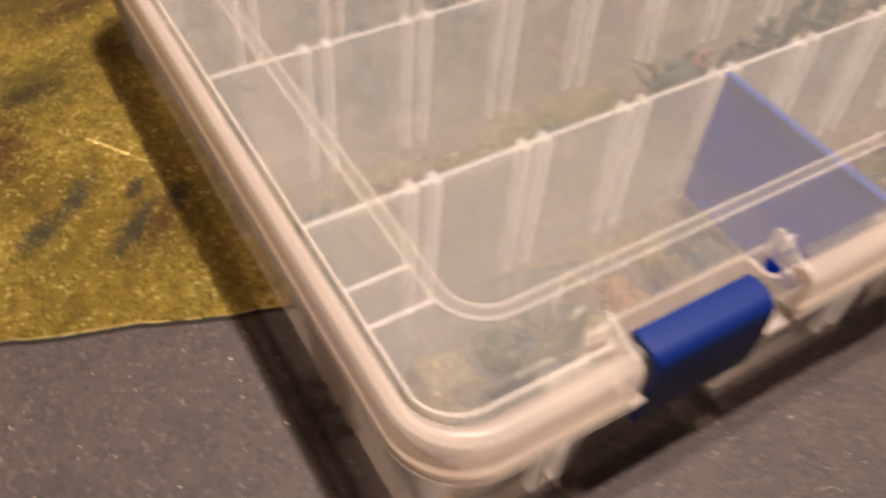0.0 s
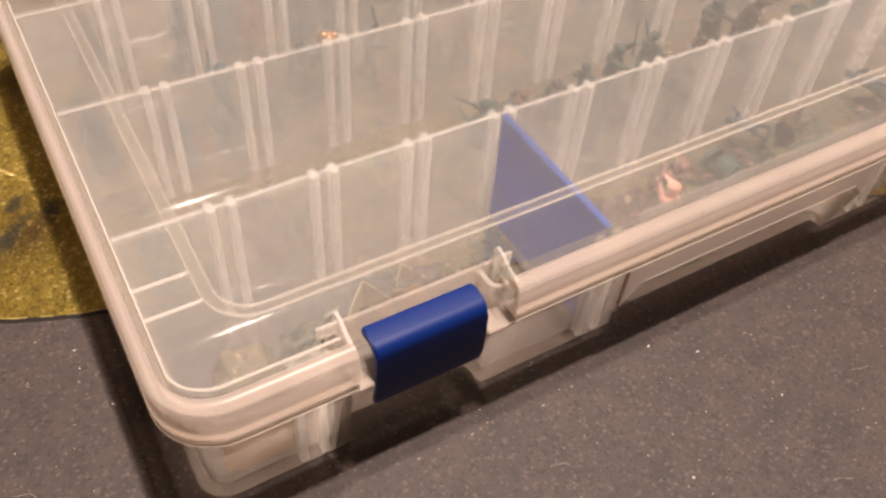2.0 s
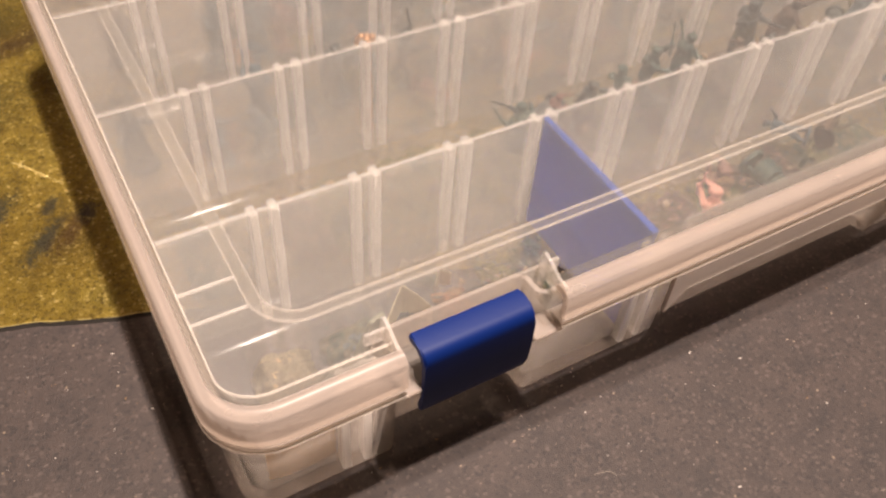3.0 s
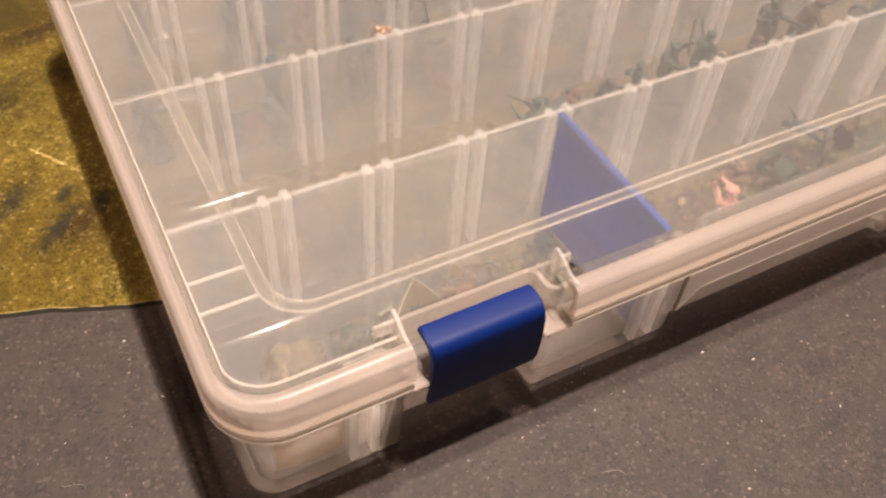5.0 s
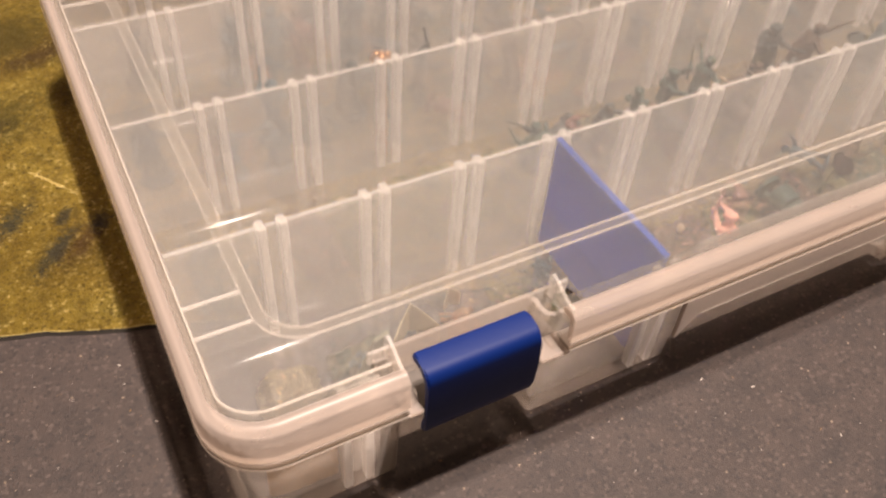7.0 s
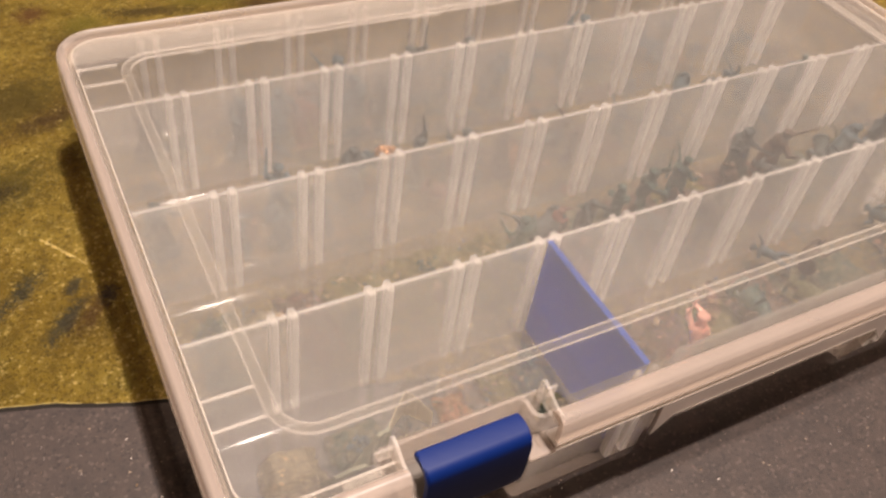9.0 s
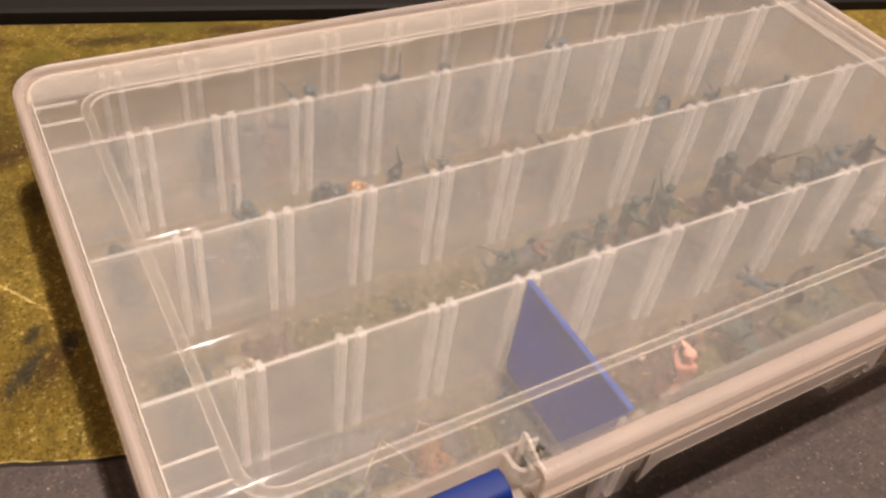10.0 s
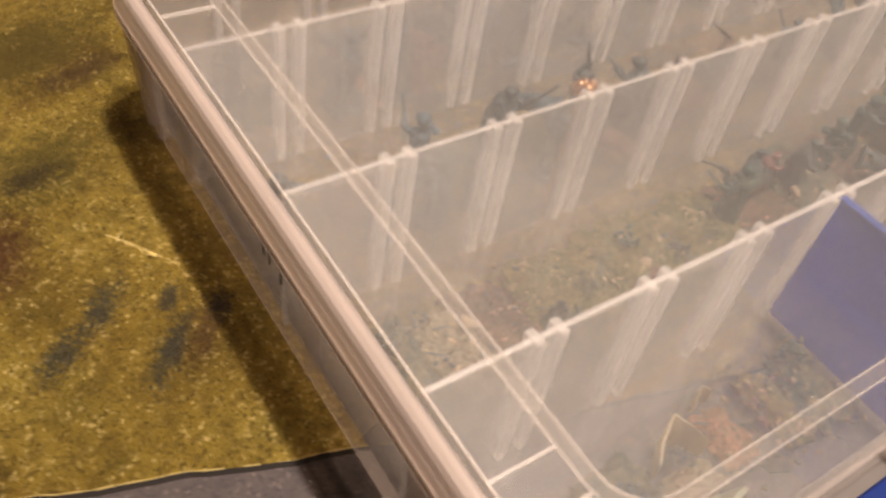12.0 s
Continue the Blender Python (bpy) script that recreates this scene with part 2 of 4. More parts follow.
M_BLUE = solid("latch_blue", (0.0026, 0.0165, 0.120), (0.0032, 0.020, 0.145), 0.5, 300.0, relief=0.12, shine=0.22)
M_BLUEDIV = frosted("divider_blue", 0.88, (0.10, 0.16, 0.65), (0.001, 0.072, 0.76), 0.3, 0.1, 0.6, gloss=0.008)
M_BLUEEDGE = frosted("divider_blue_edge", 0.9, (0.12, 0.2, 0.7), (0.022, 0.075, 0.40), 0.45, 0.1, 0.8)
M_MAT = mat_sheet()
M_GOLD = gold_sheet()
M_EDGE = solid("board_cut_edge", (0.012, 0.010, 0.008), (0.03, 0.022, 0.014), 0.8)
M_DARK = solid("dark_board", (0.0045, 0.0035, 0.003), (0.014, 0.010, 0.008), 0.7, 90.0, relief=0.5, shine=0.25)
M_SCRATCH = solid("scraped_gold", (0.75, 0.55, 0.16), (0.85, 0.7, 0.32), 0.35, 900.0, 0.6)
M_ROOM = solid("room_paint", (0.12, 0.10, 0.085), (0.16, 0.135, 0.115), 0.9, 8.0)
# paler than the room, to reflect more light onto the box
M_BOUNCE = solid("pale_bounce_paint", (0.34, 0.30, 0.26), (0.40, 0.36, 0.31), 0.9, 8.0)
M_INK = solid("black_ink", (0.01, 0.01, 0.01), (0.03, 0.025, 0.02), 0.6)
M_CARD = solid("tan_card", (0.50, 0.27, 0.07), (0.85, 0.60, 0.26), 0.85, 700.0, relief=1.0)
M_CREAM = solid("cream_card", (0.68, 0.58, 0.38), (0.80, 0.70, 0.50), 0.8, 300.0)
M_GREENCARD = solid("green_card", (0.20, 0.23, 0.17), (0.50, 0.47, 0.34), 0.85, 400.0)
M_COPPER = solid("copper", (0.58, 0.30, 0.15), (0.75, 0.48, 0.28), 0.4, 900.0, 0.9)


# ---- shape helpers ----
def finish(name, bm, material, parent=None, smooth=False):
    bmesh.ops.recalc_face_normals(bm, faces=bm.faces)
    me = bpy.data.meshes.new(name)
    bm.to_mesh(me)
    bm.free()
    for mt in (material if isinstance(material, tuple) else (material,)):
        me.materials.append(mt)
    if smooth:
        me.shade_smooth()
        me.set_sharp_from_angle(angle=radians(38))
    ob = new(name, me)
    ob.parent = parent
    return ob


def part(name, bm, material, parent, label="", smooth=False, pane=False):
    ob = tagged(finish(name, bm, material, parent, smooth), label)
    ob.visible_shadow = not pane
    return ob


def box(bm, x0, x1, y0, y1, z0, z1):
    v = [bm.verts.new(p) for p in ((x0, y0, z0), (x1, y0, z0), (x1, y1, z0), (x0, y1, z0), (x0, y0, z1), (x1, y0, z1), (x1, y1, z1), (x0, y1, z1))]
    for f in ((3, 2, 1, 0), (4, 5, 6, 7), (0, 1, 5, 4), (1, 2, 6, 5), (2, 3, 7, 6), (3, 0, 4, 7)):
        bm.faces.new([v[i] for i in f])
    return v


def soft_box(bm, x0, x1, y0, y1, z0, z1, r, seg=2):
    v = box(bm, x0, x1, y0, y1, z0, z1)
    edges = {e for q in v for e in q.link_edges}
    bmesh.ops.bevel(bm, geom=list(edges), offset=r, segments=seg, affect="EDGES", profile=0.5)


def outline(corners, inset=0.0, seg=6):
    """Points round an axis-aligned polygon (counter-clockwise corners x, y, radius), moved inwards by inset."""
    n, pts = len(corners), []
    for i, (x, y, r) in enumerate(corners):
        a, c = Vector(corners[i - 1][:2]), Vector(corners[(i + 1) % n][:2])
        p = Vector((x, y))
        d0, d1 = (p - a).normalized(), (c - p).normalized()
        n0, n1 = Vector((-d0.y, d0.x)), Vector((-d1.y, d1.x))
        q = p + (n0 + n1) * inset
        convex = d0.x * d1.y - d0.y * d1.x > 0
        rr = max(r - inset if convex else r + inset, 0.0003)
        centre = q + (n0 + n1) * rr if convex else q - (n0 + n1) * rr
        s, e = (-n0, -n1) if convex else (n0, n1)
        for k in range(seg + 1):
            t = k / seg * math.pi / 2
            pts.append(centre + (s * math.cos(t) + e * math.sin(t)) * rr)
    return pts


def loft(bm, rings, cap_first=False, cap_last=False, close=False):
    vs = [[bm.verts.new((p.x, p.y, z)) for p in pts] for pts, z in rings]
    n = len(vs[0])
    pairs = list(zip(vs, vs[1:])) + ([(vs[-1], vs[0])] if close else [])
    for a, b in pairs:
        for i in range(n):
            bm.faces.new((a[i], a[(i + 1) % n], b[(i + 1) % n], b[i]))
    if cap_first:
        bm.faces.new(vs[0][::-1])
    if cap_last:
        bm.faces.new(vs[-1])


def strip_profile(bm, profile, x0, x1):
    """A profile of (y, z) points, closed, run from x0 to x1."""
    a = [bm.verts.new((x0, y, z)) for y, z in profile]
    b = [bm.verts.new((x1, y, z)) for y, z in profile]
    n = len(profile)
    for i in range(n):
        bm.faces.new((a[i], a[(i + 1) % n], b[(i + 1) % n], b[i]))
    bm.faces.new(a[::-1])
    bm.faces.new(b)


def ball(bm, place, size, turn=None, seg=8, rings=6):
    m = Matrix.Translation(place) @ (turn or Matrix()) @ Matrix.Diagonal((*size, 1))
    bmesh.ops.create_uvsphere(bm, u_segments=seg, v_segments=rings, radius=1, matrix=m)


def rod(bm, a, b, ra, rb, seg=7):
    a, b = Vector(a), Vector(b)
    m = Matrix.Translation((a + b) / 2) @ (b - a).to_track_quat("Z", "Y").to_matrix().to_4x4()
    bmesh.ops.create_cone(bm, cap_ends=True, segments=seg, radius1=ra, radius2=rb, depth=(b - a).length, matrix=m)


# ---- the room that closes the place ----
def slab(name, x0, x1, y0, y1, z0, z1, material, label):
    bm = bmesh.new()
    box(bm, x0, x1, y0, y1, z0, z1)
    return tagged(finish(name, bm, material), label, "room", kind="structure")


slab("floor", -2.0, 2.2, -2.0, 2.2, -0.85, -0.75, M_ROOM, "plain floor of the room")
slab("ceiling", -2.0, 2.2, -2.0, 2.2, 1.66, 1.76, M_ROOM, "plain painted ceiling of the room")
slab("wall_west", -2.1, -2.0, -2.1, 2.3, -0.75, 1.66, M_ROOM, "unseen plain painted room wall")
# unseen east and north walls are made paler to throw light on the lid
slab("wall_east", 2.2, 2.3, -2.1, 2.3, -0.75, 1.66, M_BOUNCE, "unseen plain painted room wall")
slab("wall_south", -2.0, 2.2, -2.1, -2.0, -0.75, 1.66, M_ROOM, "unseen plain painted room wall")
slab("wall_north", -2.0, 2.2, 2.2, 2.3, -0.75, 1.66, M_BOUNCE, "unseen plain painted room wall")

# dark mat that carries everything
bm = bmesh.new()
soft_box(bm, -0.6, 0.9, -0.6, 0.7, -0.03, 0.0, 0.002)
tagged(finish("work_mat", bm, M_MAT), "dark grey-brown dusty mat under everything", "mat", kind="structure")


# gold board: worn front edge, dark cut side
def gold_board():
    bm = bmesh.new()
    n = 240
    front = []
    for i in range(n + 1):
        x = -0.30 + 0.80 * i / n
        y = 0.0075 - (0.348 if x < 0 else 0.272) * x + 0.0009 * noise.noise((x * 60, 3, 0)) + 0.0006 * noise.noise((x * 260, 9, 0))
        front.append((x, y))
    back = [(0.62, 0.0900), (-0.22, 0.3150)]
    ring = front + back
    low = [bm.verts.new((x, y - (0.0006 if i <= n else 0), 0.0001)) for i, (x, y) in enumerate(ring)]
    top = [bm.verts.new((x, y + (0.0003 if i <= n else 0), 0.0010)) for i, (x, y) in enumerate(ring)]
    k = len(ring)
    for i in range(k):
        bm.faces.new((low[i], low[(i + 1) % k], top[(i + 1) % k], top[i])).material_index = 1
    bm.faces.new(low[::-1]).material_index = 1
    bm.faces.new(top)
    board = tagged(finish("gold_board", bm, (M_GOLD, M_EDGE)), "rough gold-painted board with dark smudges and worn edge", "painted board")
    # scraped crease
    bm = bmesh.new()
    random.seed(5)
    pts = [(-0.0495, 0.0975), (-0.0480, 0.0953), (-0.0460, 0.0930), (-0.0440, 0.0893), (-0.0420, 0.0870), (-0.0395, 0.0835), (-0.0375, 0.0800)]
    for k in range(60):
        t = random.uniform(0, len(pts) - 1.001)
        (xa, ya), (xb, yb) = pts[int(t)], pts[int(t) + 1]
        x, y = xa + (xb - xa) * (t % 1) + random.gauss(0, 0.00035), ya + (yb - ya) * (t % 1) + random.gauss(0, 0.00035)
        turn = math.atan2(yb - ya, xb - xa) + random.gauss(0, 0.35)
        size = random.uniform(0.0002, 0.0013) if t < 4.2 else random.uniform(0.0002, 0.0007)
        d = Vector((math.cos(turn), math.sin(turn), 0)) * size
        rod(bm, Vector((x, y, 0.00105)) - d, Vector((x, y, 0.00105)) + d, 0.00022 * random.uniform(0.4, 1.2), 0.0001, 5)
    for (xa, ya), (xb, yb) in zip([(-0.0345, 0.076), (-0.0325, 0.0725), (-0.031, 0.0705)], [(-0.0335, 0.0742), (-0.0318, 0.0715), (-0.0300, 0.069)]):
        rod(bm, (xa, ya, 0.0010), (xb, yb, 0.0010), 0.00012, 0.0002, 6)
    part("scraped_crease", bm, M_SCRATCH, board, "bright scraped crease")
    # front edge's worn paint and lit rim, both put in as bright strips
    bm = bmesh.new()
    for (xa, ya), (xb, yb) in zip(front, front[1:]):
        if -0.13 < xa < 0.0 and random.random() < 0.72:
            rod(bm, (xa, ya + 0.0004, 0.00098), (xb, yb + 0.0004, 0.00098), 0.00022 * random.uniform(0.4, 1.2), 0.00022 * random.uniform(0.4, 1.2), 5)
    part("worn_lit_edge", bm, M_SCRATCH, board, "bright worn edge with its lit rim painted in")


gold_board()

# dark board beyond the gold one
bm = bmesh.new()
u = Vector((0.965, -0.262, 0))
w = Vector((0.262, 0.965, 0))
o = Vector((-0.30, 0.3395, 0))
vs = []
for z, grow in ((0.0002, 0.0), (0.006, 0.0), (0.0075, 0.0015)):
    vs.append([bm.verts.new(o + u * (a * 0.95) + w * (grow if b == 0 else 0.16) + Vector((0, 0, z))) for a, b in ((0, 0), (1, 0), (1, 1), (0, 1))])
for a, b in zip(vs, vs[1:]):
    for i in range(4):
        bm.faces.new((a[i], a[(i + 1) % 4], b[(i + 1) % 4], b[i]))
bm.faces.new(vs[0][::-1])
bm.faces.new(vs[-1])
tagged(finish("dark_board", bm, M_DARK), "dark brown board lying behind the gold one", "board")

# ---- the organizer box ----
BASE = 0.0012
TOP = 0.0450
organizer = new("organizer_box")
tagged(organizer, "clear frosted plastic organizer box with closed lid and blue latches", "storage box")

X0, X1, YF, YB = -0.0262, 0.3110, -0.0535, 0.1455
LATCH = ((0.0125, 0.0500), (0.2350, 0.2725))
TRAY = [(X0, YF, 0.009), (LATCH[0][0] + 0.0020, YF, 0.0025), (LATCH[0][0] + 0.0020, -0.0460, 0.002), (LATCH[0][1], -0.0460, 0.002), (LATCH[0][1], YF, 0.003),
        (0.0985, YF, 0.003), (0.0985, -0.0500, 0.0005), (0.1830, -0.0500, 0.0005), (0.1830, YF, 0.003),
        (LATCH[1][0], YF, 0.003), (LATCH[1][0], -0.0460, 0.002), (LATCH[1][1], -0.0460, 0.002), (LATCH[1][1], YF, 0.0025),
        (X1, YF, 0.012), (X1, YB, 0.012), (X0, YB, 0.012)]
bm = bmesh.new()
loft(bm, [(outline(TRAY, 0.0056), BASE - 0.0008), (outline(TRAY, 0.0022), BASE - 0.0008), (outline(TRAY, 0.0010), BASE + 0.0006), (outline(TRAY, 0.0), TOP - 0.002),
          (outline(TRAY, 0.0013), TOP - 0.002), (outline(TRAY, 0.0033), BASE + 0.0030), (outline(TRAY, 0.0042), BASE + 0.0019), (outline(TRAY, 0.0056), BASE + 0.0016)], close=True)
tray = part("tray_wall", bm, M_WALL, organizer, smooth=True)
bm = bmesh.new()
loft(bm, [(outline(TRAY, 0.0056), BASE + 0.0001), (outline(TRAY, 0.0056), BASE + 0.0016)], True, True)
part("tray_floor", bm, M_FOOT, organizer, pane=True)

# flange under the lid's rim, with a deeper lip over the finger recess
LX0, LX1, LYF, LYB = -0.0298, 0.3148, -0.0595, 0.1480
CUTS = ((0.0125, 0.0535), (0.2315, 0.2725))
RIM = [(LX0, LYF, 0.015), (LX1, LYF, 0.015), (LX1, LYB, 0.015), (LX0, LYB, 0.015)]


def rim_paths():
    """Two open paths of points and inward normals: round the box from opening to opening, and the stretch between the openings."""
    pts = outline(RIM, 0.0, 8)
    mids = outline(RIM, 0.001, 8)
    seq = [(p, (q - p).normalized()) for p, q in zip(pts, mids)]
    up = Vector((0, 1))
    # the outline starts on the left corner; its first points lie on the left side
    around = [(Vector((CUTS[1][1], LYF)), up)] + seq[9:] + seq[:9] + [(Vector((CUTS[0][0], LYF)), up)]
    between = [(Vector((CUTS[0][1], LYF)), up), (Vector((CUTS[1][0], LYF)), up)]
    return around, between


def sweep(bm, path, profile, broad=1.0):
    """A closed profile of (inset, z) along an open path; on the front its insets grow by broad."""
    rings = []
    for p, nrm in path:
        k = 1 + (broad - 1) * max(nrm.y, 0.0)
        rings.append([bm.verts.new((p.x + nrm.x * d * k, p.y + nrm.y * d * k, z)) for d, z in profile])
    m = len(profile)
    for a, b in zip(rings, rings[1:]):
        for i in range(m):
            bm.faces.new((a[i], a[(i + 1) % m], b[(i + 1) % m], b[i]))
    bm.faces.new(rings[0])
    bm.faces.new(rings[-1][::-1])


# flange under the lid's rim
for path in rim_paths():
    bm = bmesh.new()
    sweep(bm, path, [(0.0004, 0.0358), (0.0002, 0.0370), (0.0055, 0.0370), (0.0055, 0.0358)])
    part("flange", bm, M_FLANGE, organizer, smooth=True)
    # moulded edges where lid and tray meet; their light put in as milkier strips
    bm = bmesh.new()
    sweep(bm, path, [(-0.0001, 0.0360), (-0.0002, 0.0362), (-0.0001, 0.0365), (0.0009, 0.0365), (0.0009, 0.0360)])
    part("flange_light_line", bm, M_LINE, organizer, smooth=True, pane=True)
    bm = bmesh.new()
    sweep(bm, path, [(-0.0001, 0.0386), (-0.0002, 0.0388), (-0.0001, 0.0391), (0.0011, 0.0391), (0.0011, 0.0386)])
    part("rim_light_line", bm, M_LINE, organizer, smooth=True, pane=True)


# lip over the finger recess, running down into the walls beside it
def grip_lip(x0, x1):
    low, n = 0.0285, 8
    ya, yb = LYF - 0.0001, LYF + 0.0011
    bm = bmesh.new()
    arc0 = [(x0 + 0.0060 * math.sin(t * math.pi / 2 / n), low - 0.0010 - 0.0060 * (1 - math.sin(t * math.pi / 2 / n)) + 0.0010 * t / n) for t in range(n + 1)]
    ring = [(x0, 0.0358)] + arc0 + [(x0 + x1 - x, z) for x, z in arc0[::-1]] + [(x1, 0.0358)]
    a = [bm.verts.new((x, ya, z)) for x, z in ring]
    b = [bm.verts.new((x, yb, z)) for x, z in ring]
    k = len(ring)
    for i in range(k):
        bm.faces.new((a[i], a[(i + 1) % k], b[(i + 1) % k], b[i]))
    bm.faces.new(a)
    bm.faces.new(b[::-1])
    lip = part("grip_lip", bm, M_RIM, organizer)
    bm = bmesh.new()
    soft_box(bm, x0 + 0.0062, x1 - 0.0062, ya - 0.0001, yb + 0.0001, low - 0.0003, low + 0.0003, 0.0002, 1)
    part("lip_edge", bm, M_LINE, lip, pane=True)
    # cheeks that run from the lip's ends slanting back to the tray's wall
    for xa, xb in ((x0, 0.0985), (x1, 0.1830)):
        bm = bmesh.new()
        ends = [(xa, yb, low - 0.0070), (xa, yb, 0.0350), (xb, YF + 0.0006, 0.0350), (xb, YF + 0.0006, 0.0026), (xb, YF - 0.0002, 0.0026)]
        near = [bm.verts.new(p) for p in ends]
        far = [bm.verts.new((x + 0.0011, y, z)) for x, y, z in ends]
        for i in range(5):
            bm.faces.new((near[i], near[(i + 1) % 5], far[(i + 1) % 5], far[i]))
        bm.faces.new(near[::-1])
        bm.faces.new(far)
        part("grip_cheek", bm, M_WALL, organizer)


grip_lip(0.0890, 0.1840)
# panels added over the finger recess and both latch recesses to deepen their shade
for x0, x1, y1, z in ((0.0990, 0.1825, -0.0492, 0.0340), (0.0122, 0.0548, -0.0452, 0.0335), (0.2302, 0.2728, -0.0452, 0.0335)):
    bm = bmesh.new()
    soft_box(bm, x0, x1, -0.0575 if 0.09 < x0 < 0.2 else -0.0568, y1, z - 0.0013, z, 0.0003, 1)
    part("recess_shade", bm, M_SHADE, organizer)

# added webs that block light beside each latch, hidden level with the flange
for x0, x1 in ((0.0124, 0.0162), (0.0464, 0.0546), (0.2304, 0.2386), (0.2688, 0.2726)):
    bm = bmesh.new()
    soft_box(bm, x0, x1, -0.0592, -0.0530, 0.0344, 0.0357, 0.0003, 1)
    part("latch_gap_shade", bm, M_RIM, organizer)

# thicker wall beside the latch recesses
for x0, x1 in ((0.0002, 0.0098), (0.2755, 0.2850)):
    bm = bmesh.new()
    soft_box(bm, x0, x1, -0.0500, -0.0488, BASE + 0.0030, 0.0400, 0.0004, 1)
    part("recess_block", bm, M_RAIL, organizer, pane=True)

# ribs on the outside of the short wall
for y in (-0.020, -0.0135, -0.007, 0.1265, 0.1330):
    bm = bmesh.new()
    rod(bm, (X0 + 0.0022, y, BASE + 0.001), (X0 - 0.0002, y, 0.033), 0.0022, 0.0026, 10)
    part("outer_rib", bm, M_WALL, organizer, smooth=True)
for y in (0.032, 0.096):
    bm = bmesh.new()
    soft_box(bm, X0 - 0.0028, X0 + 0.001, y - 0.0006, y + 0.0006, 0.012, 0.033, 0.0003)
    part("outer_web", bm, M_THICK, organizer)


# floor steps along the foot of each lane
def floor_step(y, side):
    bm = bmesh.new()
    r, n = 0.0085, 12
    arc = [(r * (1 - math.sin(math.radians(84) * k / n)), r * (1 - math.cos(math.radians(84) * k / n))) for k in range(n, -1, -1)]
    prof = [(y + side * d, BASE + 0.0016 + h) for d, h in [(0, -0.0001)] + [(d, h + 0.00025) for d, h in arc] + [(r, -0.0001)]]
    strip_profile(bm, prof, X0 + 0.0035, X1 - 0.0035)
    part("floor_fillet", bm, M_STEP, organizer, smooth=True, pane=True)


LANES = (0.0, 0.0520, 0.1040)
for y in LANES:
    floor_step(y - 0.0007, -1)
    floor_step(y + 0.0007, 1)
floor_step(YB - 0.0036, -1)

RIBS = [0.028 * k for k in range(11)]


def rail_mesh():
    bm = bmesh.new()
    # slot rail with a small bead at its head, standing out from both faces of a partition
    soft_box(bm, -0.00105, 0.00105, -0.0021, 0.0021, BASE + 0.003, TOP + 0.0002, 0.0003, 1)
    me = bpy.data.meshes.new("slot_rail")
    bm.to_mesh(me)
    bm.free()
    me.materials.append(M_RAIL)
    return me


RAIL = rail_mesh()
for y in LANES:
    bm = bmesh.new()
    box(bm, X0 + 0.0022, X1 - 0.0022, y - 0.00065, y + 0.00065, BASE + 0.0017, TOP - 0.0005)
    wall = part("partition", bm, M_PART, organizer, pane=True)
    # light along the top edge put in as a milkier strip
    bm = bmesh.new()
    soft_box(bm, X0 + 0.0022, X1 - 0.0022, y - 0.0006, y + 0.0006, TOP - 0.0007, TOP - 0.0001, 0.0003, 1)
    part("top_edge", bm, M_RAIL, wall, pane=True)
    for k, x in enumerate(RIBS):
        for dx in (0.0, 0.0056):
            r = new("slot_rail", RAIL)
            r.parent = wall
            r.visible_shadow = False
            r.location = (x + dx, y, 0)
for y in (YF + 0.0016, YB - 0.0016):
    for x in RIBS:
        if y < 0 and (0.008 < x + 0.003 < 0.060 or 0.094 < x < 0.19 or 0.225 < x < 0.277):
            continue
        for dx in (0.0, 0.0056):
            r = new("slot_rail", RAIL)
            r.parent = organizer
            r.visible_shadow = False
            r.location, r.scale = (x + dx, y, 0), (1, 0.75, 0.95)

# lid: clear plate with the two latch openings, and the raised rim
PLATE = [(LX0, LYF, 0.015), (CUTS[0][0], LYF, 0.0006), (CUTS[0][0], -0.0520, 0.0008), (CUTS[0][1], -0.0520, 0.0008), (CUTS[0][1], LYF, 0.0006),
         (CUTS[1][0], LYF, 0.0006), (CUTS[1][0], -0.0520, 0.0008), (CUTS[1][1], -0.0520, 0.0008), (CUTS[1][1], LYF, 0.0006),
         (LX1, LYF, 0.015), (LX1, LYB, 0.015), (LX0, LYB, 0.015)]
bm = bmesh.new()
loft(bm, [(outline(PLATE, 0.0055), 0.0455), (outline(PLATE, 0.0055), 0.0466)], True, True)
lid = part("lid", bm, M_LID, organizer, "closed frosted lid with a raised rim")
RIM_PROFILE = [(0.0, 0.0390), (0.0001, 0.0462), (0.0004, 0.0474), (0.0008, 0.0482), (0.0014, 0.0488), (0.0020, 0.0490), (0.0026, 0.0488), (0.0031, 0.0481), (0.0035, 0.0472),
               (0.0036, 0.0466), (0.0036, 0.0455), (0.0030, 0.0455), (0.0014, 0.0455), (0.0012, 0.0390)]
for path, rise in zip(rim_paths(), (1.0, 0.5)):
    bm = bmesh.new()
    sweep(bm, path, [(d, z if z < 0.0466 else 0.0466 + (z - 0.0466) * rise) for d, z in RIM_PROFILE], 1.42)
    part("rim", bm, M_RIM, lid, smooth=True)
    bm = bmesh.new()
    sweep(bm, path, [(0.00361, 0.0465), (0.0055, 0.0465), (0.0055, 0.0456), (0.00361, 0.0456)], 1.42)
    part("rim_groove", bm, M_GROOVE, lid, pane=True)
    if rise < 1:
        continue
    # milky line put in for the highlight along the rim's inner step
    bm = bmesh.new()
    sweep(bm, path, [(0.0051, 0.0464), (0.0051, 0.0469), (0.0053, 0.0471), (0.0055, 0.0469), (0.0055, 0.0464)], 1.42)
    part("step_light_line", bm, M_LINE, lid, smooth=True, pane=True)
